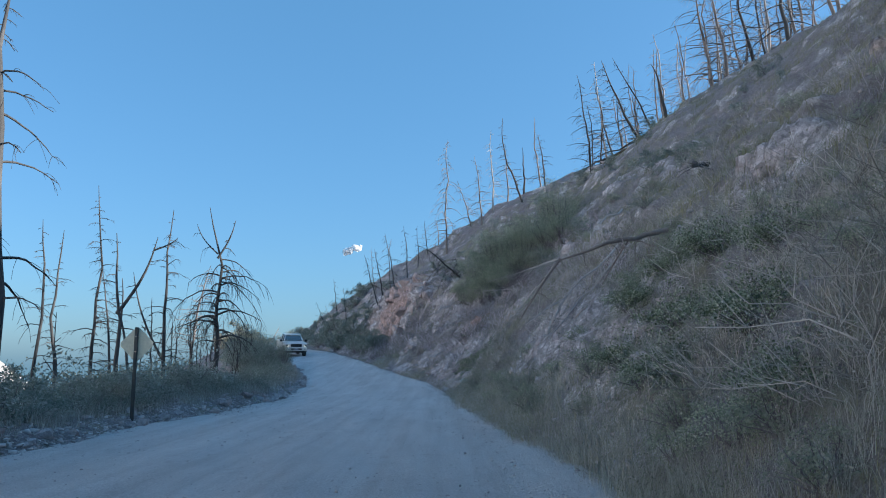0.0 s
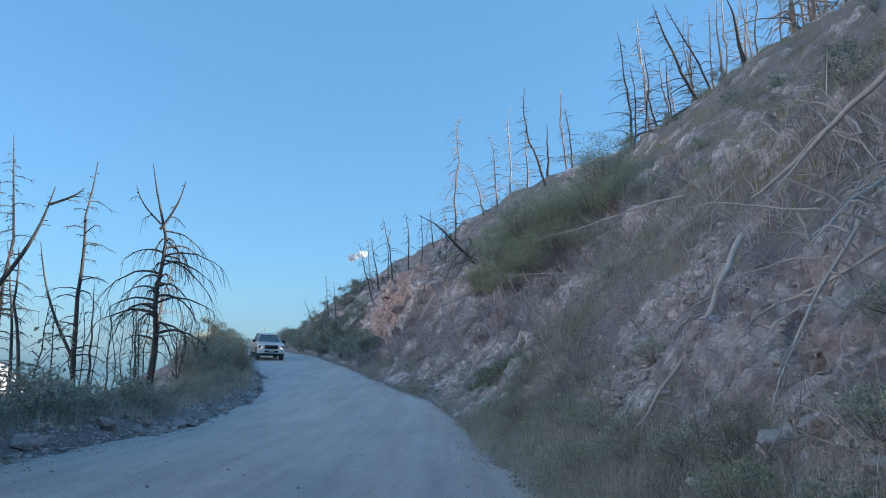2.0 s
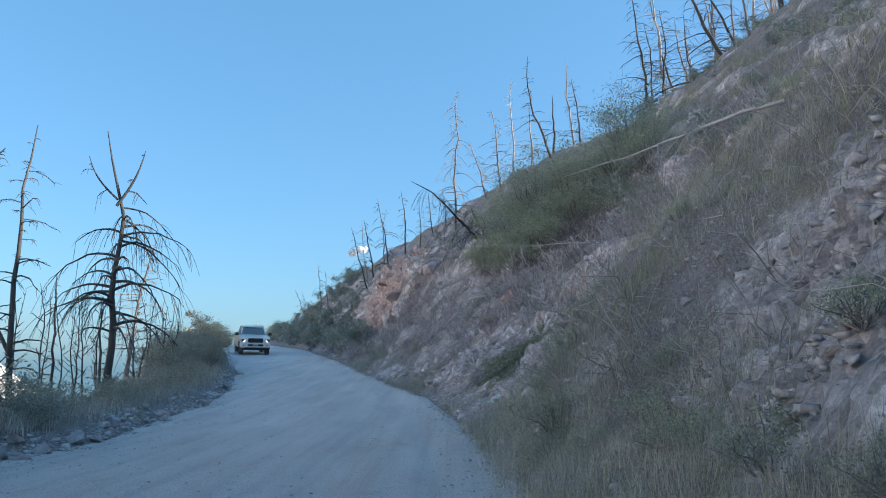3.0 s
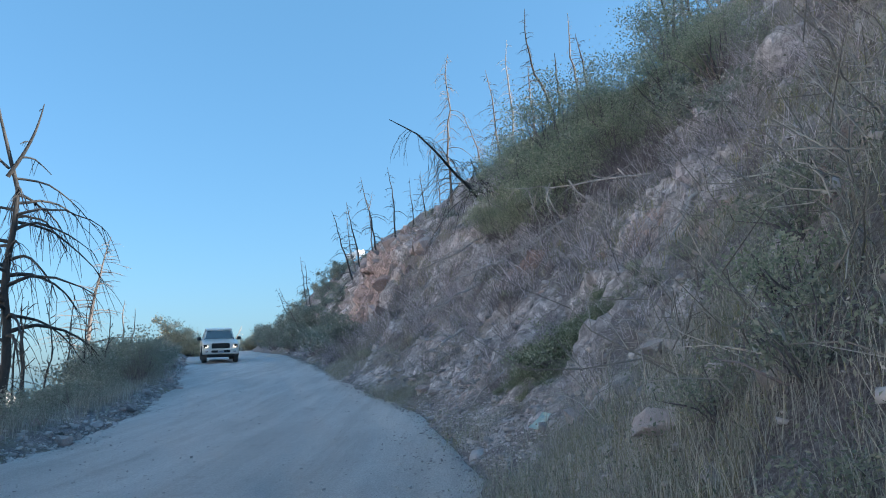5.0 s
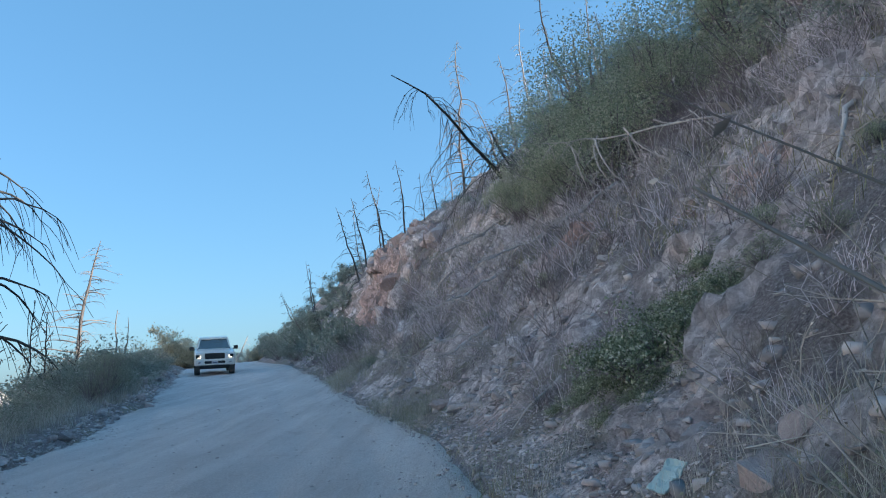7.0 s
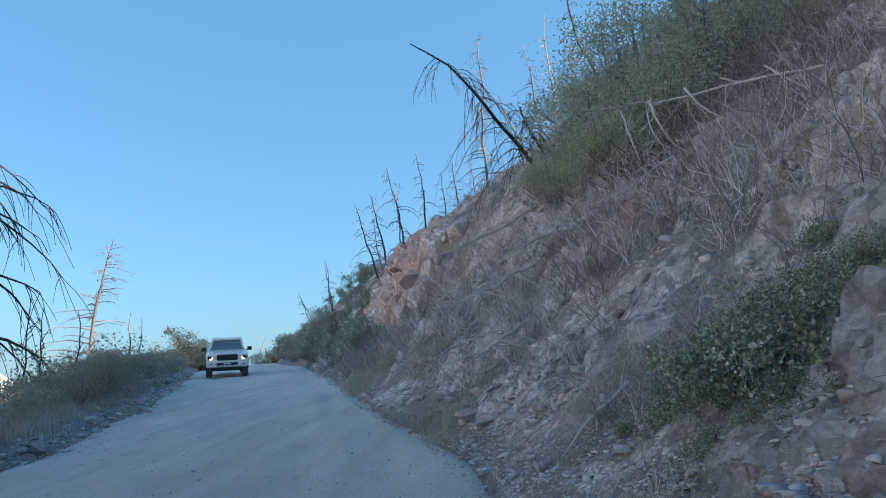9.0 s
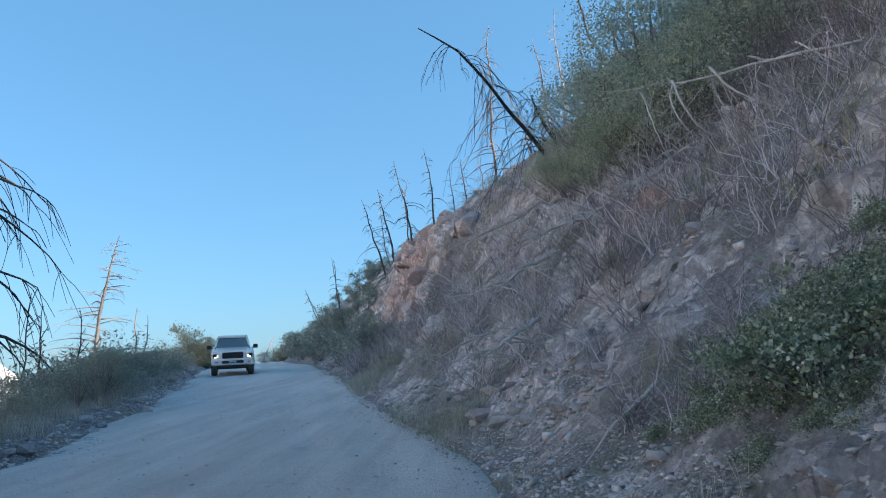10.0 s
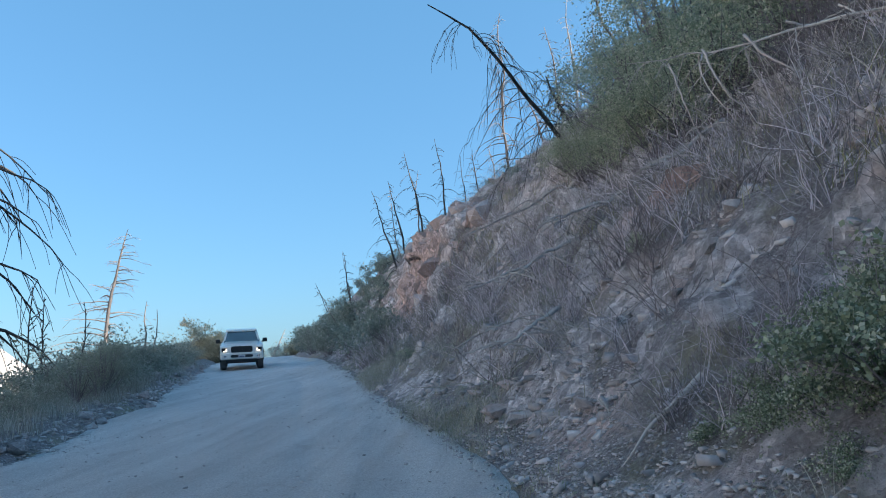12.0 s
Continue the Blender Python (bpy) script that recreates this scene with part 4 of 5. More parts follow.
def brush_places(rs, n):
    y = np.where(rs.rand(n * 3) < 0.6, 36.5 + 22 * rs.rand(n * 3) ** 1.3, 8 + 64 * rs.rand(n * 3))
    s = 0.4 + 8.5 * rs.rand(n * 3) ** 1.3
    x = right_edge(y) + s
    keep = (vnoise(y / 2.6, s / 1.7, 141) - 1.3 * bareness(y, s) + 0.4 + 0.7 * np.exp(-((y - 46) / 5) ** 2) * (s < 7) + 0.3 * rs.normal(size=n * 3)) > np.where(y > 33, -0.25, 0.2)
    keep &= (s > 1.25 + 0.4 * vnoise(y / 1.5, 4.0, 147)) | (y > 56)
    x, y = x[keep][:n], y[keep][:n]
    return x, y, ground_height(x, y)


rs0 = np.random.RandomState(5)
bx, by, bz = brush_places(rs0, 640)
soups = []
thicket = Soup()
for k in range(4):
    v, t, q = brush_clump(60 + k, 17, 0.5, 0.55)
    sel = slice(k, None, 4)
    thick_x, thick_y = rs0.normal(4.4, 0.8, 34), rs0.normal(43.6, 1.2, 34)
    if k < 2:
        thicket.add(*instances(v, t, q, turn_mats(thick_x, thick_y, ground_height(thick_x, thick_y), rs0.uniform(1.3, 2.1, len(thick_x)), rs0)).arrays())
    soups.append(instances(v, t, q, turn_mats(bx[sel], by[sel], bz[sel], rs0.uniform(0.7, 1.7, len(bx[sel])) * np.where((by[sel] < 39) & (bx[sel] - right_edge(by[sel]) < 2.6), 0.55, 1.0), rs0)))
# twigs in the dark stem tone, which also stands for shade under the oaks
tagged(soup_part("dead_thicket", thicket, STEM), "tangled grey-brown dead twigs under the oak bushes", "brush", kind="stuff")
allbrush = Soup()
for sp in soups[:3]:
    allbrush.add(*sp.arrays())
# one clump in four is coloured dark to stand for shade between shrubs
tagged(soup_part("dark_brush", soups[3], STEM), "leafless brush in a dark tone standing for shade between the paler shrubs of the slope", "brush", kind="stuff")
# low tawny brush over the near and upper slope
ox_y = 5 + 62 * rs0.rand(1500) ** 1.5
ox_s = 0.9 + 15 * rs0.rand(1500) ** 1.5
thin = (vnoise(ox_y / 2.2, ox_s / 1.6, 145) - 0.9 * bareness(ox_y, ox_s) + 0.25 * rs0.normal(size=1500) > -0.35) & ~((ox_y > 33) & (ox_y < 40) & (ox_s < 3.2))
ox_y, ox_s = ox_y[thin], ox_s[thin]
ox_x = right_edge(ox_y) + ox_s
tawny = Soup()
for k in range(3):
    v, t, q = brush_clump(70 + k, 9, 0.5, 0.42)
    tawny.add(*instances(v, t, q, turn_mats(ox_x[k::3], ox_y[k::3], ground_height(ox_x[k::3], ox_y[k::3]), rs0.uniform(0.85, 2.0, len(ox_x[k::3])), rs0)).arrays())
tagged(soup_part("tawny_brush", tawny, TAWNY), "low tawny and olive brush covering the slope", "brush", kind="stuff")
tagged(soup_part("dry_brush", allbrush, TWIG), "dry grey-brown twiggy brush covering the hillside", "brush", kind="stuff")

# dry grass and weeds
rs1 = np.random.RandomState(8)


def grass_field(name, n_tufts, blades, where, height, width, material, label, spread=0.16):
    x, y = where(n_tufts)
    px = np.repeat(x, blades) + rs1.normal(0, spread, len(x) * blades)
    py = np.repeat(y, blades) + rs1.normal(0, spread, len(x) * blades)
    pos = np.stack([px, py, ground_height(px, py) - 0.02], 1)
    sp = Soup()
    sp.blades(pos, np.repeat(height * rs1.uniform(0.5, 1.2, len(x)), blades), width, 9)
    return tagged(soup_part(name, sp, material), label, "grass", kind="stuff")


def right_tufts(n):
    y = 4 + 58 * rs1.rand(n * 3)
    s = -0.05 + 5.5 * rs1.rand(n * 3) ** 1.8
    dense = vnoise(y / 3.0, s / 1.6, 151) + 0.8 * np.exp(-((y - 26) / 5) ** 2) * (s < 3) - 0.35 * (y > 36) + 0.25 * (y < 34) + 0.7 * ((y < 32) & (s < 1.8)) + 0.6 * ((y < 15) & (s < 4.5)) - 0.9 * ((y > 33) & (y < 42)) - 1.2 * ((y > 14) & (y < 26) & (s > 1.0) & (s < 3.0)) + 0.4 * rs1.normal(size=n * 3)
    keep = dense > 0.1
    y, s = y[keep][:n], s[keep][:n]
    return right_edge(y) + s, y


def upper_tufts(n):
    y = 10 + 66 * rs1.rand(n)
    s = 3 + 20 * rs1.rand(n)
    return right_edge(y) + s, y


def left_tufts(n):
    y = 9 + 60 * rs1.rand(n)
    return left_edge(y) - 0.55 - np.abs(rs1.normal(0, 0.5, n)), y


grass_field("roadside_grass", 2300, 44, right_tufts, 0.34, 0.0018, GRASS, "tall dry grey-green grass at the foot of the slope", 0.13)
grass_field("hillside_grass", 2800, 22, upper_tufts, 0.36, 0.0055, WEED, "dry olive grass on the upper hillside", 0.25)


def weed_field(name, n_tufts, leaves, where, height, leaf, material, label, spread):
    x, y = where(n_tufts)
    px = np.repeat(x, leaves) + rs1.normal(0, spread, len(x) * leaves)
    py = np.repeat(y, leaves) + rs1.normal(0, spread, len(x) * leaves)
    pz = ground_height(px, py) + np.repeat(height * rs1.uniform(0.4, 1.2, len(x)), leaves) * rs1.rand(len(px))
    sp = Soup()
    sp.leaves(np.stack([px, py, pz], 1), leaf, 19, 0.45)
    return tagged(soup_part(name, sp, material), label, "weeds", kind="stuff")


weed_field("slope_weeds", 1500, 40, right_tufts, 0.34, 0.03, LEAF_GREY, "low grey-green weeds between the rocks of the slope", 0.16)
grass_field("slope_grass", 1200, 26, right_tufts, 0.22, 0.002, WEED, "low olive grass between the rocks of the slope", 0.17)
grass_field("bank_grass", 700, 22, left_tufts, 0.4, 0.005, GRASS, "dry grey grass on the outer bank", 0.15)


# ---- dead trees ----
def dead_tree(name, base, top, r0, seed, label, limbs=26, reach=2.6, droop=0.55, first=0.25, twigs=5, material=CHAR, split_parts=True, forks=(), upsweep=0.25, group="", category="dead tree", side=None, via=(), thick=1.0, last=0.97, even=False, crook=1.7):
    """A burnt snag: a tapering trunk, limbs that sag towards their ends, and hanging twigs. Numbers are world places."""
    rs = np.random.RandomState(seed)
    base, top = np.array(base, float), np.array(top, float)
    thing = root(name, Matrix.Translation(base), label, category, group)
    axis = top - base
    H = np.linalg.norm(axis)
    n = 12
    t = np.linspace(0, 1, n)
    knots = np.array([(0, 0, 0)] + [np.array(v, float) - base for v in via] + [axis])
    at = np.concatenate([[0], np.cumsum(np.linalg.norm(np.diff(knots, axis=0), axis=1))])
    trunk = np.stack([np.interp(t * at[-1], at, knots[:, c]) for c in range(3)], 1) + np.cumsum(rs.normal(0, 0.006 * crook * H, (n, 3)), axis=0) * np.sin(t * np.pi)[:, None]
    rad = r0 * (1 - t) ** 0.8 + min(0.018, 0.2 * r0)
    sp = Soup()
    sp.tube(trunk, rad, 8)
    soup_part("trunk", sp, material, thing, shade=True)
    spines = [(trunk, rad)]
    for start, end, r in forks:
        a, b = np.array(start, float) - base, np.array(end, float) - base
        p = a + np.outer(t, b - a)
        out = (b - a) * np.array([1, 1, 0])
        p = p + np.outer(np.sin(t * np.pi) * (0.16 if category == "dead tree" else 0.03), out)
        fr = r * (1 - t) ** 0.8 + (0.015 if category == "dead tree" else 0.008)
        sp = Soup()
        sp.tube(p, fr, 7)
        soup_part("fork", sp, material, thing, shade=True)
        spines.append((p, fr))
    fine = Soup()
    for k in range(limbs):
        spine, fr = spines[0] if (not forks or rs.rand() < (0.8 if even else 0.65)) else spines[rs.randint(1, len(spines))]
        lo, hi = (first, last) if spine is trunk else (0.1, 0.95)
        f = lo + (hi - lo) * (k + rs.rand()) / limbs
        i = f * (n - 1)
        j = min(int(i), n - 2)
        p0 = spine[j] + (spine[j + 1] - spine[j]) * (i - j)
        a = rs.uniform(0, 6.283) if side is None else side + rs.normal(0, 0.9)
        L = reach * (1.08 - f) ** 0.75 * rs.uniform(0.25, 1.4) * (1 if spine is trunk else 0.35)
        if even and spine is trunk:
            L = reach * rs.uniform(0.6, 1.05)
        head = np.array([math.cos(a), math.sin(a), upsweep + 0.25 * rs.normal() * 0.5])
        p = branch_points(p0, head / np.linalg.norm(head), L, droop * rs.uniform(0.6, 1.3), 8, rs, 0.10)
        limb = Soup()
        r1 = thick * max(0.016, min(fr[j] * 0.5, 0.017 * L + 0.012))
        limb.tube(p, np.linspace(r1, 0.011 * thick, 8), 5)
        for m in range(twigs if spine is trunk else twigs // 3):
            q0 = p[rs.randint(2, 8)]
            a2 = a + rs.normal(0, 0.9)
            h2 = np.array([math.cos(a2), math.sin(a2), (-0.9 if even else -0.1) + 0.4 * rs.normal()])
            q = branch_points(q0, h2 / np.linalg.norm(h2), L * rs.uniform(0.15, 0.4), droop * 1.3, 5, rs, 0.12)
            limb.tube(q, np.linspace(0.011, 0.006, 5) * thick, 3)
        if split_parts:
            soup_part("limb", limb, material, thing)
        else:
            fine.add(*limb.arrays())
    if not split_parts:
        soup_part("branches", fine, material, thing)
    return thing


def stand(x, y, top, r0, seed, label, sink=0.3, **kw):
    """A snag rooted in the ground at x, y; top is a world place."""
    return dead_tree(kw.pop("name", "dead_tree"), (x, y, ground(x, y) - sink), top, r0, seed, label, **kw)


OUTER = "burnt trees on the outer slope"
stand(-15.0, 49.0, (-15.7, 49.0, 12.1), 0.17, 1, "burnt dead conifer with a forked top and drooping bare limbs", limbs=40, reach=3.1, droop=0.66, first=0.32, last=0.76, twigs=9, upsweep=0.4, even=True, via=((-15.1, 49.0, 7.3), (-15.0, 49.0, 8.8)), thick=1.25,
      forks=(((-15.05, 49.0, 8.6), (-13.95, 49.1, 11.2), 0.06), ((-15.02, 49.0, 8.9), (-16.6, 49.3, 11.0), 0.035)), group=OUTER)
stand(-16.75, 45.2, (-16.72, 45.2, 11.1), 0.13, 2, "tall thin burnt dead conifer with a second leaning stem", thick=1.0, limbs=50, reach=2.3, droop=0.4, first=0.3, twigs=6, upsweep=0.35, via=((-16.85, 45.2, 1.9), (-16.66, 45.2, 6.3)), forks=(((-16.85, 45.2, 1.7), (-19.0, 45.2, 7.2), 0.07),), group=OUTER)
stand(-17.0, 39.0, (-17.6, 39.4, 8.6), 0.15, 3, "burnt dead tree with one long limb curving upward", limbs=30, reach=2.4, via=((-17.0, 39.0, 4.2),), thick=1.05, droop=0.3, twigs=6, first=0.35,
      forks=(((-17.15, 39.0, 4.2), (-15.2, 39.0, 8.3), 0.085), ((-15.35, 39.0, 7.6), (-14.2, 39.2, 8.3), 0.04)), group=OUTER)
stand(-23.4, 50.0, (-23.8, 50.0, 13.9), 0.15, 4, "tall dead conifer with a bleached white tip", limbs=60, reach=2.5, thick=1.05, droop=0.45, first=0.3, twigs=8, group=OUTER)
stand(-23.6, 47.0, (-24.4, 47.0, 10.2), 0.14, 5, "thin burnt dead conifer with many fine twigs", thick=1.05, limbs=30, reach=1.8, droop=0.3, first=0.3, group=OUTER)
stand(-24.7, 45.5, (-25.0, 45.5, 10.6), 0.14, 6, "thin burnt dead conifer with many fine twigs", thick=1.05, limbs=30, reach=1.8, droop=0.4, first=0.3, group=OUTER)
stand(-15.0, 25.0, (-15.5, 25.0, 15.5), 0.26, 7, "large burnt dead conifer with long sagging limbs", thick=1.05, limbs=34, reach=3.2, droop=0.55, first=0.3, twigs=6, upsweep=0.2, group=OUTER)
stand(-17.5, 43.0, (-18.8, 43.2, 6.6), 0.1, 8, "short leaning burnt snag", limbs=14, reach=1.5, droop=0.4, group=OUTER)
stand(-20.5, 48.0, (-22.0, 47.6, 7.6), 0.11, 9, "slanting burnt snag with few limbs", limbs=12, reach=1.6, droop=0.3, group=OUTER)
stand(-26.2, 77.0, (-24.3, 77.0, 12.0), 0.16, 11, "pale dead conifer with many bare limbs, leaning", thick=0.9, limbs=64, reach=3.3, droop=0.25, first=0.22, twigs=6, material=BARE, upsweep=0.25, group=OUTER)
stand(-24.9, 80.0, (-24.5, 80.0, 7.6), 0.08, 12, "thin grey snag at the bend of the road", limbs=16, reach=0.8, droop=0.1, material=BARE, group=OUTER)
stand(-23.9, 79.0, (-23.3, 79.0, 6.9), 0.06, 13, "thin grey snag at the bend of the road", limbs=14, reach=0.7, droop=0.1, material=BARE, group=OUTER)
stand(-24.0, 62.0, (-24.4, 62.0, 7.2), 0.1, 14, "thin burnt snag on the outer slope", limbs=18, reach=1.2, droop=0.3, group=OUTER)
stand(-19.4, 58.5, (-19.9, 58.6, 5.2), 0.09, 15, "short burnt snag on the outer slope", limbs=12, reach=1.2, droop=0.4, group=OUTER)
for k, (x, y, h) in enumerate(((-13.4, 41.0, 4.2), (-14.0, 44.5, 4.4), (-12.6, 46.5, 4.0), (-15.9, 46.0, 4.6), (-13.2, 36.0, 3.6), (-13.8, 52.0, 4.4), (-12.0, 33.0, 3.4), (-16.5, 52.0, 4.6), (-11.4, 29.0, 3.2), (-12.4, 24.0, 3.2), (-14.6, 47.5, 4.6), (-13.7, 49.0, 4.4), (-15.4, 50.5, 4.8), (-14.9, 53.0, 4.9), (-13.0, 43.0, 3.9), (-15.0, 42.0, 4.2), (-16.2, 48.6, 4.4), (-17.6, 47.0, 4.6), (-14.3, 55.0, 4.6), (-18.4, 50.0, 4.8))):
    stand(x, y, (x - 0.3 + 0.1 * k % 0.7, y, h), 0.035, 90 + k, "slim bare sapling among the shrubs of the outer edge", limbs=16, reach=0.8, droop=-0.1, first=0.15, twigs=3, upsweep=0.8, group="bare saplings on the outer edge", category="sapling", name="bare_sapling")
stand(-26.2, 112.0, (-24.6, 112.0, 7.5), 0.09, 16, "bleached curved snag at the crest of the road", limbs=12, reach=1.4, droop=0.6, material=BLEACHED, side=0.3, group=OUTER)
stand(-24.6, 112.5, (-24.9, 112.5, 6.3), 0.12, 17, "short bleached stump at the crest of the road", limbs=3, reach=0.6, droop=0.1, material=BLEACHED, group=OUTER)

RIDGE = "burnt trees along the hillside skyline"
snags = ((-6.4, 75, -8.0, 12.7, 0.1, 12, 1.3, 0.5, CHAR), (-5.85, 75, -6.97, 13.25, 0.11, 12, 1.3, 0.5, CHAR), (-4.66, 75, -5.9, 15.0, 0.11, 14, 1.5, 0.5, CHAR), (-3.5, 75, -4.0, 15.65, 0.1, 10, 1.1, 0.4, CHAR), (-9.9, 78, -10.5, 9.6, 0.07, 8, 0.9, 0.3, CHAR), (-10.7, 78, -12.4, 7.8, 0.05, 8, 0.7, 0.3, BARE),
         (0.5, 83, 0.73, 27.4, 0.16, 34, 2.4, 0.55, BARE), (8.5, 76, 6.5, 27.6, 0.17, 16, 1.6, 0.2, CHAR), (8.84, 78, 8.8, 24.9, 0.18, 3, 0.5, 0.1, CHAR), (5.9, 84, 5.8, 28.9, 0.14, 22, 1.4, 0.4, BLEACHED),
         (4.4, 80, 3.6, 24.6, 0.13, 26, 1.6, 0.4, BARE), (7.6, 84, 7.5, 26.6, 0.14, 16, 1.2, 0.3, BARE), (11.0, 80, 10.4, 29.1, 0.14, 14, 1.2, 0.2, BARE), (11.2, 78, 10.5, 26.4, 0.14, 16, 1.4, 0.4, CHAR),
         (3.5, 85, 1.8, 23.0, 0.12, 18, 1.6, 0.4, BARE), 
         (-5.7, 80, -5.6, 15.2, 0.09, 10, 0.8, 0.2, BARE), (-13.0, 92, -13.6, 12.2, 0.08, 8, 0.8, 0.3, CHAR), (-14, 90, -15.4, 9.2, 0.06, 8, 0.8, 0.3, CHAR),
         (-1.7, 88, -2.1, 18.8, 0.09, 14, 1.0, 0.2, CHAR), (-2.9, 87, -3.0, 18.0, 0.08, 10, 0.9, 0.2, CHAR), (-0.4, 90, -0.8, 19.6, 0.09, 10, 0.9, 0.3, BARE), (-7.5, 84, -8.2, 15.0, 0.07, 10, 0.8, 0.3, BARE),
         (13.7, 66, 12.7, 28.3, 0.16, 26, 2.0, 0.3, CHAR), (15.7, 68, 14.8, 30.5, 0.16, 20, 1.8, 0.3, BLEACHED), (16.4, 58, 13.2, 26.3, 0.2, 16, 2.2, 0.3, CHAR), (17.6, 68, 16.5, 27, 0.13, 12, 1.2, 0.2, BARE),
         (19.7, 62, 19.1, 29, 0.15, 12, 1.4, 0.3, BARE), (21.8, 64, 21.5, 30.4, 0.15, 14, 1.4, 0.2, BARE), (20.7, 54, 19.9, 31.5, 0.24, 24, 4.2, 0.45, BARE), (22.0, 54, 20.6, 32.5, 0.2, 24, 3.4, 0.3, BARE), (18.6, 60, 18.2, 29.5, 0.14, 16, 1.6, 0.3, BLEACHED), (20.4, 66, 20.0, 30.8, 0.14, 16, 1.5, 0.3, BARE), (23.4, 66, 23.2, 32, 0.15, 14, 1.5, 0.2, BLEACHED), (27.4, 63, 27.0, 34, 0.15, 14, 1.5, 0.2, BARE), (24.6, 62, 24.0, 33, 0.14, 14, 1.5, 0.3, BARE), (26.8, 57, 26.0, 33.6, 0.16, 16, 2.2, 0.3, CHAR), (28.0, 54, 27.2, 34, 0.18, 16, 2.4, 0.4, BARE),
         (24.2, 54, 23.0, 33, 0.22, 20, 2.6, 0.5, CHAR), (25.8, 60, 25, 33.5, 0.18, 16, 1.6, 0.2, BARE), (29.0, 60, 28.2, 34, 0.18, 16, 1.6, 0.3, BARE), (29.8, 58, 28.9, 33, 0.18, 16, 1.6, 0.2, BLEACHED),
         (31.1, 58, 31.1, 34, 0.2, 16, 1.6, 0.2, BARE), (18.2, 60, 14.6, 27.4, 0.14, 12, 1.6, 0.4, CHAR), (17.0, 62, 16.9, 27.2, 0.13, 14, 1.2, 0.2, BARE), (16.5, 68, 14.7, 28.8, 0.13, 16, 1.5, 0.3, CHAR),
         (23.9, 48, 23.4, 32, 0.24, 18, 3.0, 0.6, CHAR), (22.8, 56, 21.7, 31, 0.17, 14, 1.6, 0.3, BARE), (26.5, 52, 25.6, 33, 0.2, 14, 2.0, 0.4, BARE), (15.9, 50, 14.9, 22.6, 0.2, 3, 0.6, 0.1, CHAR),
         (27.0, 47, 26.0, 33, 0.2, 14, 2.0, 0.4, BARE), (25.0, 44, 24.2, 32, 0.18, 12, 2.0, 0.4, BARE))
more = random.Random(12)
snags = snags + tuple((x, y, x - more.uniform(-0.4, 1.2), ground(x, y) + more.uniform(4.5, 9.5), more.uniform(0.09, 0.15), more.randint(10, 22), more.uniform(1.2, 2.4), more.uniform(0.2, 0.5), more.choice((CHAR, BARE, BARE, BLEACHED)))
                      for x, y in ((more.uniform(13, 31), more.uniform(49, 68)) for k in range(22)))
WORDS = {"charred_wood": "charred black snag on the hillside skyline", "bare_wood": "grey-brown dead conifer on the hillside skyline", "bleached_wood": "bleached white dead conifer on the hillside skyline"}
for k, (x, y, tx, tz, r, limbs, reach, droop, mat) in enumerate(snags):
    r = 0.6 * r
    stand(x, y, (tx, y, tz), r, 200 + k, WORDS[mat.name] + (", broken short" if limbs < 5 else ""), limbs=int(limbs * 1.9) if limbs > 4 else limbs, reach=1.2 * reach, droop=droop + 0.15, first=0.12, twigs=4, material=mat, group=RIDGE, thick=0.85)


# the leaning dead tree and the fallen ones on the slope
dead_tree("leaning_dead_tree", (1.4, 51.2, ground(1.4, 51.2) - 0.2), (-1.69, 46.0, 8.98), 0.055, 71, "charred dead tree leaning out over the slope, with hanging limbs", thick=0.5, limbs=40, reach=1.6, droop=1.2, first=0.12, last=0.88, twigs=6, upsweep=0.15, crook=0.6, via=((-0.87, 46.8, 8.7),))
dead_tree("leaning_dead_tree", (1.6, 50.6, ground(1.6, 50.6) - 0.3), (0.85, 49.4, 8.6), 0.06, 72, "small charred dead tree bowed over among the oaks", limbs=24, reach=1.4, droop=1.1, first=0.2, twigs=6, upsweep=0.4, thick=0.6)


def fallen(base, top, r0, seed, label, limbs, reach, droop, material=GREYWOOD, forks=(), twigs=3, first=0.2, thick=0.6):
    return dead_tree("fallen_tree", base, top, r0, seed, label, limbs=limbs, reach=reach, droop=droop, first=first, twigs=twigs, material=material, upsweep=-0.1, crook=2.0, thick=thick, category="fallen tree", group="fallen dead trees on the slope", forks=forks)


fallen((4.8, 15.55, 4.25), (2.3, 14.95, 3.5), 0.05, 81, "dark fallen dead tree with forked limbs hanging down the slope", 16, 0.9, 0.5, BARE, forks=(((2.4, 14.95, 3.55), (1.55, 14.5, 2.35), 0.02), ((3.9, 15.35, 3.98), (3.6, 16.6, 3.2), 0.012)))
fallen((4.3, 17.9, 4.3), (1.75, 15.65, 2.25), 0.026, 94, "pale dead pole with many thin curling twigs on the slope", 22, 0.8, 0.6, GREYWOOD, twigs=4, thick=0.55)
fallen((4.7, 18.4, 4.4), (1.9, 16.6, 1.35), 0.024, 95, "pale dead pole with many thin curling twigs on the slope", 16, 0.8, 0.6, GREYWOOD, twigs=4, thick=0.55)
fallen((3.3, 16.9, 2.75), (2.25, 19.3, 1.75), 0.018, 96, "thin dead branch lying across the pale rocks", 8, 0.5, 0.4, GREYWOOD)
fallen((4.9, 27.4, ground(4.9, 27.4) + 0.15), (1.75, 28.8, 4.64), 0.03, 82, "pale fallen pole lying out over the slope", 14, 0.9, 0.6, GREYWOOD)
fallen((3.45, 20.8, 3.3), (1.6, 19.85, 0.72), 0.036, 83, "pale dead pole lying down the slope to the road", 9, 0.6, 0.4, GREYWOOD)
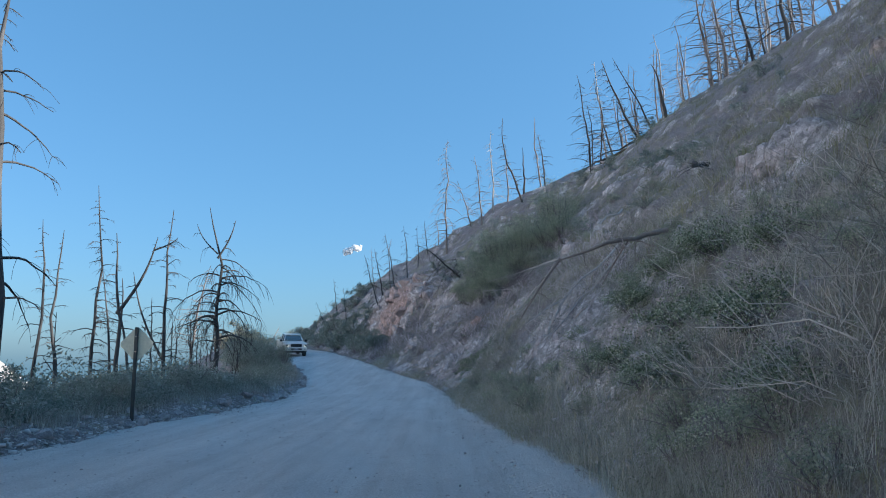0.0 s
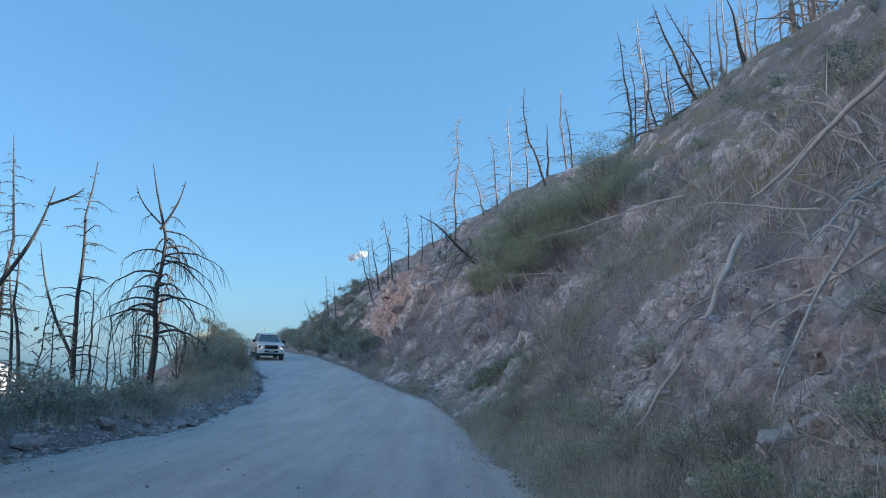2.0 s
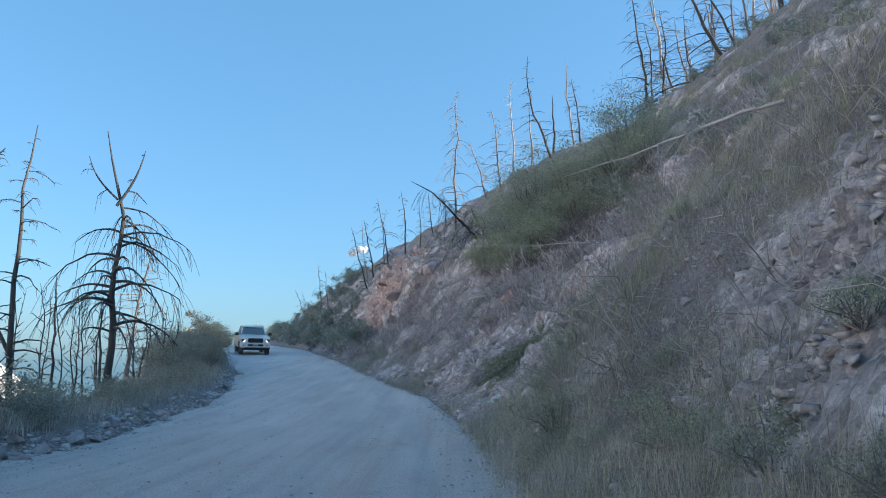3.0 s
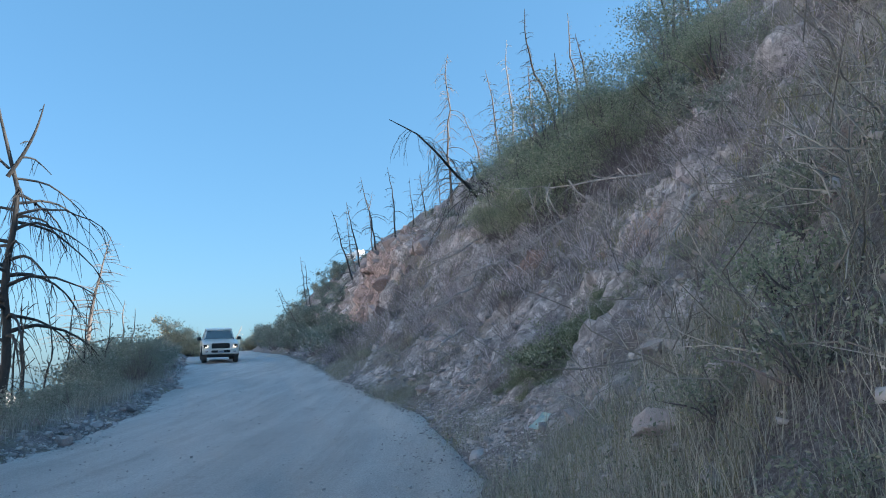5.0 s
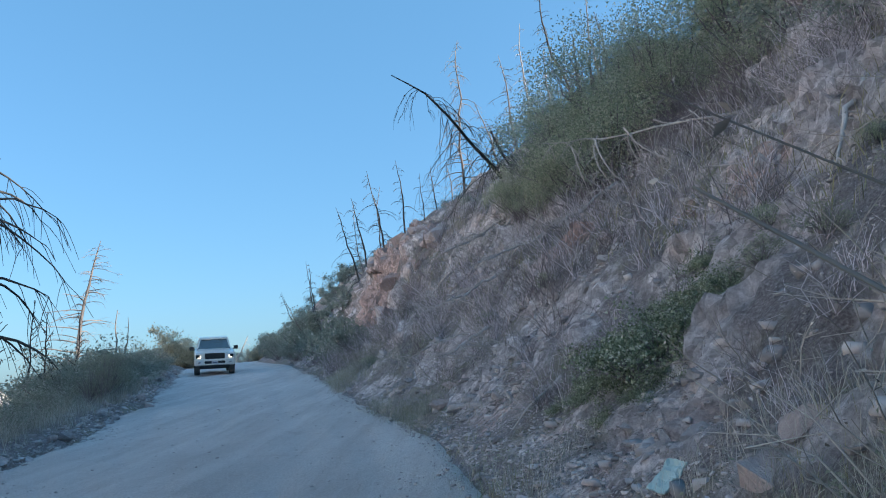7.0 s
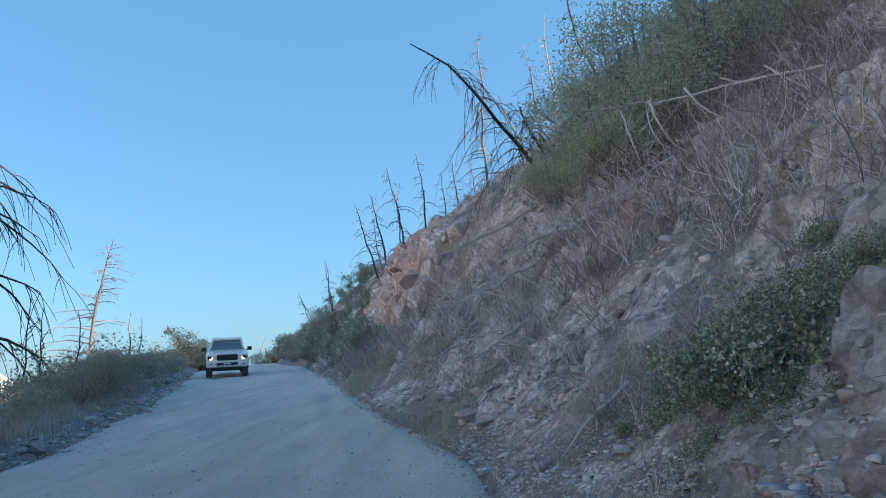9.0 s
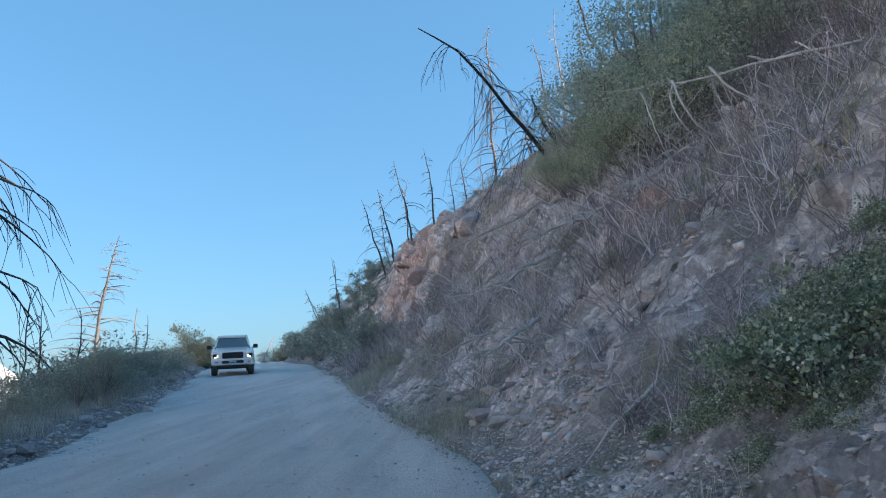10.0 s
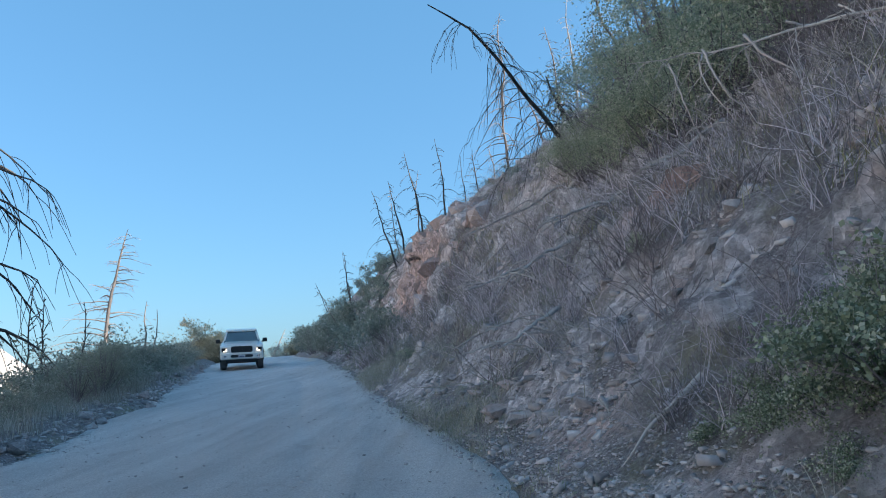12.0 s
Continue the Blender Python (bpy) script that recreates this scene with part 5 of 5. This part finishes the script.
fallen((4.45, 36.7, ground(4.45, 36.7) + 0.1), (3.1, 35.05, 3.15), 0.035, 97, "pale crooked dead branch among the rocks", 8, 0.7, 0.5, GREYWOOD)
fallen((6.6, 26.6, ground(6.6, 26.6) + 0.3), (5.1, 22.6, ground(5.1, 22.6) + 0.5), 0.03, 84, "grey dead branch lying on the hillside", 9, 1.0, 0.3, GREYWOOD)
fallen((4.5, 40.6, ground(4.5, 40.6) + 0.3), (1.4, 42.2, 5.75), 0.02, 85, "pale fallen tree with long drooping limbs below the oak bushes", 16, 1.3, 1.0, GREYWOOD, first=0.1, thick=0.45)
fallen((2.0, 46.4, ground(2.0, 46.4) + 0.35), (0.3, 45.6, 3.75), 0.04, 86, "grey dead pole lying in the brush", 10, 0.8, 0.2, GREYWOOD)
fallen((1.2, 48.2, ground(1.2, 48.2) + 0.3), (-1.4, 47.3, 2.6), 0.045, 87, "tangled grey dead branch lying in the brush", 16, 1.1, 0.2, GREYWOOD)
fallen((0.8, 46.4, ground(0.8, 46.4) + 0.4), (-1.0, 49.4, 3.2), 0.045, 88, "tangled grey dead branch lying in the brush", 16, 1.1, 0.2, GREYWOOD)
fallen((0.85, 37.85, ground(0.85, 37.85) + 0.12), (0.15, 37.6, ground(0.15, 37.6) + 0.04), 0.02, 89, "dead stick lying at the foot of the slope", 4, 0.25, 0.1, GREYWOOD)
fallen((16.5, 61, ground(16.5, 61) + 0.4), (12.5, 68, ground(12.5, 68) + 1.2), 0.14, 90, "charred log fallen along the skyline", 10, 1.5, 0.3, CHAR)
fallen((18.5, 58, ground(18.5, 58) + 0.4), (14.0, 66, ground(14.0, 66) + 1.5), 0.12, 91, "charred log fallen along the skyline", 10, 1.5, 0.3, CHAR)
fallen((9.5, 24, ground(9.5, 24) + 0.2), (6.2, 17.5, ground(6.2, 17.5) + 0.9), 0.08, 92, "dark fallen dead tree across the upper slope", 10, 1.2, 0.2, CHAR)
for k, (x, y, dx, dy, dz) in enumerate(((1.6, 46.2, -2.6, 1.6, -1.6), (0.6, 44.6, -1.6, -1.8, -0.9), (2.2, 44.8, -2.2, -2.0, -1.2), (-0.4, 49.6, -1.9, 1.4, -1.0), (1.0, 48.6, -2.4, -1.2, -1.3), (0.2, 42.8, -0.9, -2.2, -0.6), (3.0, 43.2, -1.6, -1.7, -1.1))):
    z = ground(x, y) + 0.35
    fallen((x, y, z), (x + dx, y + dy, max(z + dz, ground(x + dx, y + dy) + 0.15)), 0.03, 400 + k, "long grey dead branch lying in the brush", 14, 1.1, 0.3, GREYWOOD, twigs=4, thick=0.9)


def bowed_branch(knots, r0, seed, label, group="bowed bare branches under the oaks"):
    """A bare branch that swings through the given places, with a few side shoots."""
    rs = np.random.RandomState(seed)
    k = np.array(knots, float)
    thing = root("bare_branch", Matrix.Translation(k[0]), label, "branch", group)
    t = np.linspace(0, len(k) - 1, 16)
    p = np.stack([(np.interp(t - 0.3, np.arange(len(k)), k[:, c]) + np.interp(t, np.arange(len(k)), k[:, c]) + np.interp(t + 0.3, np.arange(len(k)), k[:, c])) / 3 for c in range(3)], 1) - k[0]
    p = p + np.cumsum(rs.normal(0, 0.008, p.shape), axis=0)
    limb = Soup()
    limb.tube(p, np.linspace(r0, 0.3 * r0, 16), 6)
    soup_part("limb", limb, GREYWOOD, thing, shade=True)
    for j in range(7):
        away = rs.normal(size=3) + np.array([-0.2, 0, -0.4])
        q = branch_points(p[rs.randint(3, 15)], away / np.linalg.norm(away), rs.uniform(0.25, 0.7), 0.4, 5, rs, 0.15)
        shoot = Soup()
        shoot.tube(q, np.linspace(0.4 * r0, 0.12 * r0, 5), 4)
        soup_part("shoot", shoot, GREYWOOD, thing)
    return thing


for k, (knots, r0) in enumerate((
        (((2.25, 41.5, 5.6), (2.35, 41.4, 5.2), (2.6, 41.5, 4.75), (2.95, 41.6, 4.6), (3.15, 41.3, 4.75)), 0.018),
        (((2.8, 41.5, 5.75), (2.95, 41.45, 5.35), (3.3, 41.3, 5.05), (3.75, 41.2, 4.8)), 0.022),
        (((3.3, 41.4, 5.8), (3.6, 41.3, 5.62), (4.0, 41.2, 5.75), (4.5, 41.1, 6.05)), 0.018),
        (((1.9, 41.9, 5.6), (1.95, 41.8, 5.2), (2.1, 41.9, 4.7), (2.4, 42.3, 4.45)), 0.014),
        (((3.0, 42.0, 5.8), (3.05, 41.9, 5.3), (3.2, 41.8, 4.8)), 0.012),
        (((3.9, 41.2, 5.9), (4.1, 40.8, 5.5), (4.3, 40.3, 5.0), (4.35, 40.0, 4.7)), 0.016),
        (((2.5, 42.2, 5.9), (2.3, 41.8, 5.3), (2.5, 41.5, 4.7), (2.75, 41.6, 4.35)), 0.012))):
    bowed_branch(knots, r0, 500 + k, "pale bare branch bowed down below the oak bushes")
for k, (knots, r0) in enumerate((
        (((3.6, 15.2, 4.02), (3.87, 15.27, 3.8), (4.21, 15.33, 3.68), (4.53, 15.4, 3.71)), 0.02),
        (((3.22, 17.6, 3.56), (3.21, 17.8, 3.78), (3.08, 18.0, 4.02), (2.87, 18.2, 4.12)), 0.016),
        (((3.22, 17.6, 3.56), (3.03, 17.67, 3.58), (2.97, 17.73, 3.7), (3.0, 17.8, 3.84)), 0.012),
        (((3.91, 19.4, 3.32), (3.49, 19.8, 3.4), (2.95, 20.2, 3.6), (2.53, 20.6, 3.54)), 0.014),
        (((3.71, 21.5, 4.2), (3.26, 21.35, 3.8), (2.86, 21.2, 3.42)), 0.014),
        (((2.31, 15.0, 3.46), (2.06, 15.3, 3.09), (1.78, 15.6, 2.7), (1.57, 15.9, 2.48)), 0.024),
        (((2.4, 15.2, 3.4), (2.59, 15.3, 3.2), (2.79, 15.4, 2.96)), 0.01),
        (((2.52, 17.4, 2.85), (2.6, 17.4, 2.63), (2.7, 17.4, 2.49), (2.74, 17.4, 2.4)), 0.012),
        (((3.02, 17.8, 2.56), (2.74, 18.0, 2.57), (2.58, 18.2, 2.49), (2.35, 18.4, 2.46)), 0.011))):
    bowed_branch(knots, r0, 520 + k, "pale curved dead branch among the fallen trees on the slope", "curved dead branches on the slope")


# ---- pickup truck ----
PAINT = plain("white_paint", (0.74, 0.73, 0.69), 0.32, 0.0, 0.6)
BLACK = plain("black_plastic", (0.02, 0.02, 0.022), 0.45)
TYRE = plain("tyre_rubber", (0.10, 0.093, 0.088), 0.85)
RIM = plain("alloy_rim", (0.42, 0.42, 0.43), 0.35, 0.9)
CHROME = plain("chrome", (0.6, 0.6, 0.62), 0.15, 1.0)
PLATE = plain("plate_white", (0.55, 0.56, 0.58), 0.5)
BAR = plain("plate_bar", (0.12, 0.14, 0.22), 0.5)
INSIDE = plain("cab_trim", (0.06, 0.06, 0.065), 0.8)
GLASS, gnt, gb = nodes_of("dark_glass")
gb.inputs["Base Color"].default_value = (0.03, 0.036, 0.04, 1)
gb.inputs["Roughness"].default_value, gb.inputs["Transmission Weight"].default_value, gb.inputs["IOR"].default_value = 0.05, 0.4, 1.35
gb.inputs["Specular IOR Level"].default_value = 0.15
LAMP, lnt, lb = nodes_of("lit_headlamp")
lb.inputs["Base Color"].default_value = (0.8, 0.78, 0.7, 1)
lb.inputs["Emission Color"].default_value = (1.0, 0.82, 0.58, 1)
lb.inputs["Emission Strength"].default_value = 0.8


def ring(y, w, z0, z1, r, x0=0.0, per=4):
    """A rounded rectangle across the truck at y: half width w, from z0 to z1."""
    pts = []
    for cx, cz, a0 in ((w - r, z1 - r, 0), (-w + r, z1 - r, 90), (-w + r, z0 + r, 180), (w - r, z0 + r, 270)):
        for k in range(per):
            a = radians(a0 + 90 * k / (per - 1))
            pts.append((x0 + cx + r * math.cos(a), y, cz + r * math.sin(a)))
    return pts


def loft(rings):
    bm = bmesh.new()
    vs = [[bm.verts.new(p) for p in r] for r in rings]
    n = len(vs[0])
    for a, b in zip(vs, vs[1:]):
        for i in range(n):
            bm.faces.new((a[i], a[(i + 1) % n], b[(i + 1) % n], b[i]))
    bm.faces.new(vs[0][::-1])
    bm.faces.new(vs[-1])
    bmesh.ops.recalc_face_normals(bm, faces=bm.faces)
    return bm


def block(cx, cy, cz, sx, sy, sz, bev=0.01, tilt=0.0):
    bm = bmesh.new()
    bmesh.ops.create_cube(bm, size=1, matrix=Matrix.Translation((cx, cy, cz)) @ Matrix.Rotation(radians(tilt), 4, "X") @ Matrix.Diagonal((sx, sy, sz, 1)))
    if bev:
        bmesh.ops.bevel(bm, geom=bm.edges[:], offset=bev, segments=2, affect="EDGES")
    return bm


def disc(cx, cy, cz, r, depth, axis="X", seg=28, inner=0.0):
    """A wheel-like solid; with inner, a ring of that inner radius."""
    bm = bmesh.new()
    prof = [(-depth / 2, r * 0.9), (-depth / 2 * 0.8, r), (depth / 2 * 0.8, r), (depth / 2, r * 0.9), (depth / 2, inner), (-depth / 2, inner)]
    vs = []
    for k in range(seg):
        a = 2 * math.pi * k / seg
        row = []
        for d, rr in prof:
            rr = max(rr, 0.004)
            p = (d, rr * math.cos(a), rr * math.sin(a)) if axis == "X" else (rr * math.cos(a), d, rr * math.sin(a))
            row.append(bm.verts.new((cx + p[0], cy + p[1], cz + p[2])))
        vs.append(row)
    m = len(prof)
    for k in range(seg):
        for i in range(m):
            bm.faces.new((vs[k][i], vs[k][(i + 1) % m], vs[(k + 1) % seg][(i + 1) % m], vs[(k + 1) % seg][i]))
    bmesh.ops.recalc_face_normals(bm, faces=bm.faces)
    return bm


def pickup(m):
    """Faces -y; its origin is on the ground under the front axle."""
    t = root("pickup_truck", m, "white full-size pickup truck with lit headlamps standing on the dirt road", "truck")
    # front body with hood
    part("body", loft([ring(-0.92, 0.93, 0.62, 1.08, 0.10), ring(-0.86, 0.97, 0.52, 1.14, 0.10), ring(-0.6, 0.99, 0.48, 1.19, 0.09), ring(0.2, 1.0, 0.46, 1.25, 0.08), ring(0.75, 1.0, 0.44, 1.29, 0.08),
                       ring(2.9, 1.0, 0.44, 1.3, 0.06), ring(4.75, 0.99, 0.5, 1.34, 0.06), ring(4.85, 0.96, 0.55, 1.3, 0.06)]), PAINT, t, shade=False)
    part("hood", loft([ring(-0.80, 0.72, 1.10, 1.175, 0.03), ring(-0.2, 0.76, 1.15, 1.265, 0.04), ring(0.7, 0.80, 1.2, 1.33, 0.04)]), PAINT, t)
    # cab with its roof
    part("roof", loft([ring(1.28, 0.70, 1.80, 1.86, 0.028), ring(1.45, 0.74, 1.82, 1.92, 0.045), ring(2.4, 0.76, 1.84, 1.945, 0.05), ring(2.95, 0.72, 1.8, 1.9, 0.045)]), PAINT, t)
    for sx in (-1, 1):
        for (x1, y1, z1), (x2, y2, z2), w in (((0.86, 0.66, 1.27), (0.70, 1.34, 1.84), 0.06), ((0.9, 1.75, 1.27), (0.74, 1.8, 1.84), 0.09), ((0.9, 2.95, 1.27), (0.72, 2.85, 1.84), 0.2)):
            bm = bmesh.new()
            vs = [bm.verts.new((sx * (x + dx), y + dy, z)) for x, y, z in ((x1, y1, z1), (x2, y2, z2)) for dx, dy in ((-0.05, -w / 2), (0.02, -w / 2), (0.02, w / 2), (-0.05, w / 2))]
            for i in range(4):
                bm.faces.new((vs[i], vs[(i + 1) % 4], vs[4 + (i + 1) % 4], vs[4 + i]))
            bm.faces.new(vs[:4][::-1])
            bm.faces.new(vs[4:])
            bmesh.ops.recalc_face_normals(bm, faces=bm.faces)
            part("window_pillar", bm, PAINT, t)
        bm = bmesh.new()
        q = [bm.verts.new((sx * x, y, z)) for x, y, z in ((0.87, 0.72, 1.28), (0.87, 2.9, 1.28), (0.705, 2.8, 1.83), (0.705, 1.38, 1.83))]
        bm.faces.new(q)
        bmesh.ops.solidify(bm, geom=bm.faces[:], thickness=0.01)
        part("side_window", bm, GLASS, t, "dark side window")
        mirror = part("mirror", loft([ring(0.80, 0.10, 1.28, 1.44, 0.03, sx * 1.12), ring(0.86, 0.115, 1.26, 1.46, 0.04, sx * 1.12), ring(0.95, 0.10, 1.28, 1.44, 0.03, sx * 1.12)]), BLACK, t, "black door mirror")
        part("mirror_arm", block(sx * 0.99, 0.9, 1.29, 0.1, 0.06, 0.05, 0.01), BLACK, mirror)
        lamp = part("headlight", block(sx * 0.79, -0.86, 0.955, 0.30, 0.16, 0.21, 0.03, 8), GLASS, t, "headlight with a clear lens")
        part("lamp_bar", block(sx * 0.70, -0.945, 0.95, 0.055, 0.02, 0.15, 0.008, 8), LAMP, lamp, "lit daytime lamp")
        part("lamp_bulb", block(sx * 0.78, -0.945, 0.90, 0.13, 0.02, 0.05, 0.008, 8), LAMP, lamp, "lit headlamp")
        fog = part("fog_light", block(sx * 0.76, -0.985, 0.655, 0.19, 0.03, 0.11, 0.025), BLACK, t, "black fog light recess")
        part("fog_lens", disc(sx * 0.76, -1.0, 0.655, 0.04, 0.02, "Y", 16), CHROME, fog)
        part("wheel_arch", loft([ring(-0.42, 0.03, 0.42, 0.5, 0.01, sx * 0.99), ring(-0.3, 0.03, 0.78, 0.86, 0.01, sx * 0.995), ring(0, 0.03, 0.88, 0.95, 0.01, sx * 0.995), ring(0.3, 0.03, 0.78, 0.86, 0.01, sx * 0.995), ring(0.42, 0.03, 0.42, 0.5, 0.01, sx * 0.99)]), BLACK, t)
        for y in (0.0, 3.55):
            wheel = part("wheel", disc(sx * 0.86, y, 0.41, 0.05, 0.2, "X", 16), BLACK, t)
            part("tyre", disc(sx * 0.86, y, 0.41, 0.41, 0.28, "X", 32, 0.24), TYRE, wheel)
            part("rim", disc(sx * 0.9, y, 0.41, 0.25, 0.12, "X", 24, 0.08), RIM, wheel)
    bm = bmesh.new()
    q = [bm.verts.new(p) for p in ((-0.84, 0.64, 1.29), (0.84, 0.64, 1.29), (0.68, 1.36, 1.835), (-0.68, 1.36, 1.835))]
    bm.faces.new(q)
    bmesh.ops.solidify(bm, geom=bm.faces[:], thickness=0.012)
    part("windshield", bm, GLASS, t, "dark windshield")
    part("dashboard", block(0, 0.98, 1.26, 1.5, 0.5, 0.08, 0.03), INSIDE, t)
    part("cab_back", block(0, 2.9, 1.55, 1.45, 0.06, 0.5, 0.02), INSIDE, t)
    for x in (-0.4, 0.4):
        part("seat_back", block(x, 1.9, 1.42, 0.46, 0.14, 0.46, 0.05), INSIDE, t, "dark seat back with headrest")
    grille = part("grille", block(0, -0.925, 0.97, 0.98, 0.05, 0.30, 0.03), BLACK, t, "black mesh grille")
    for k in range(5):
        part("grille_bar", block(0, -0.955, 0.87 + 0.05 * k, 0.92, 0.012, 0.014, 0.003), BLACK, grille)
    part("bumper", loft([ring(-1.0, 0.86, 0.56, 0.80, 0.06), ring(-0.96, 0.95, 0.52, 0.83, 0.07), ring(-0.78, 1.0, 0.5, 0.84, 0.07)]), PAINT, t, "white front bumper")
    part("lower_intake", block(0, -0.995, 0.665, 1.02, 0.03, 0.13, 0.03), BLACK, t, "black lower intake")
    plate = part("number_plate", block(0, -1.02, 0.645, 0.31, 0.012, 0.155, 0.004), PLATE, t, "pale number plate")
    part("plate_bar", block(0, -1.028, 0.64, 0.22, 0.006, 0.06, 0.002), BAR, plate)
    part("skid_plate", block(0, -0.8, 0.45, 1.5, 0.3, 0.12, 0.04), BLACK, t)
    part("axle", block(0, 0, 0.36, 1.6, 0.14, 0.12, 0.03), BLACK, t)
    part("underbody", block(0, 2.0, 0.42, 1.5, 4.6, 0.12, 0.03), BLACK, t)
    return t


tx, ty = -13.35, 67.2
slope = math.degrees(math.atan2(float(road_height(ty + 3.5)) - float(road_height(ty)), 3.5))
pickup(pose(tx, ty, float(road_height(ty)) + 0.01, 0, 0, 20.0) @ pose(0, 0, 0, slope, 0, 0))

# ---- road sign seen from behind, scrap by the road ----
SIGN = two_scale("sign_back", ((0.3, (0.66, 0.62, 0.46)), (0.7, (0.76, 0.72, 0.55))), (0.4, 0.36, 0.26), 1.5, 18, 0.5, 0.0)
POST = two_scale("dark_post", ((0.3, (0.05, 0.05, 0.048)), (0.7, (0.1, 0.095, 0.085))), (0.03, 0.03, 0.03), 2, 20, 0.7, 0.004)
SX, SY = -7.28, 17.7
sign = root("road_sign", pose(SX, SY, ground(SX, SY)), "pale diamond road sign seen from behind on a dark post", "sign")
bm = bmesh.new()
bmesh.ops.create_cube(bm, size=1, matrix=Matrix.Translation((0, 0.05, 1.76)) @ Matrix.Rotation(radians(45), 4, "Y") @ Matrix.Diagonal((0.61, 0.008, 0.61, 1)))
bmesh.ops.bevel(bm, geom=[e for e in bm.edges if abs((e.verts[0].co - e.verts[1].co).y) > 0.004], offset=0.05, segments=3, affect="EDGES")
part("sign_plate", bm, SIGN, sign, "pale unpainted back of a diamond plate")
part("post", block(0, 0, 0.99, 0.075, 0.06, 2.34, 0.006), POST, sign)
for z in (1.58, 1.94):
    part("bolt", disc(0, -0.032, z, 0.014, 0.012, "Y", 8), CHROME, sign)

SCRAP = two_scale("faded_plastic", ((0.3, (0.34, 0.47, 0.46)), (0.7, (0.46, 0.57, 0.55))), (0.34, 0.44, 0.43), 6, 30, 0.5, 0.004)
bm = bmesh.new()
bmesh.ops.create_grid(bm, x_segments=8, y_segments=5, size=0.5)
for v in bm.verts:
    v.co = (v.co.x * 0.27, v.co.y * 0.14, 0.03 * noise.noise(v.co * 4) + 0.03 * v.co.x * v.co.x)
bmesh.ops.solidify(bm, geom=bm.faces[:], thickness=0.012)
scrap = part("plastic_scrap", bm, SCRAP)
scrap.matrix_basis = pose(0.86, 33.3, ground(0.86, 33.3) + 0.07, 8, -36, 30)
tagged(scrap, "faded turquoise plastic scrap lying in grass by the rocks", "litter")

# ---- small clouds far off ----
CLOUD, cnt, cb = nodes_of("cloud")
cb.inputs["Base Color"].default_value = (0.9, 0.9, 0.9, 1)
cb.inputs["Roughness"].default_value = 1.0
cb.inputs["Specular IOR Level"].default_value = 0.0
cnt.links.new(ramp(cnt, noise_node(cnt, 0.06, 5, 0.7), ((0.36, (0, 0, 0)), (0.62, (0.9, 0.9, 0.9)))), cb.inputs["Alpha"])


def cloud(x, y, z, w, h, seed):
    rs = np.random.RandomState(seed)
    bm = bmesh.new()
    for k in range(14):
        u = rs.uniform(-1, 1)
        r = h * rs.uniform(0.25, 0.5) * (1.1 - 0.6 * abs(u))
        bmesh.ops.create_icosphere(bm, subdivisions=2, radius=r, matrix=Matrix.Translation((u * w / 2, rs.uniform(-1, 1) * w / 4, u * h * 0.3 + rs.uniform(-0.2, 0.2) * h)))
    ob = part("cloud", bm, CLOUD, shade=True)
    ob.matrix_basis = Matrix.Translation((x, y, z))
    return tagged(ob, "small white wisp of cloud in the clear sky", "cloud", kind="structure")


cloud(-310, 2500, 394, 62, 30, 1)
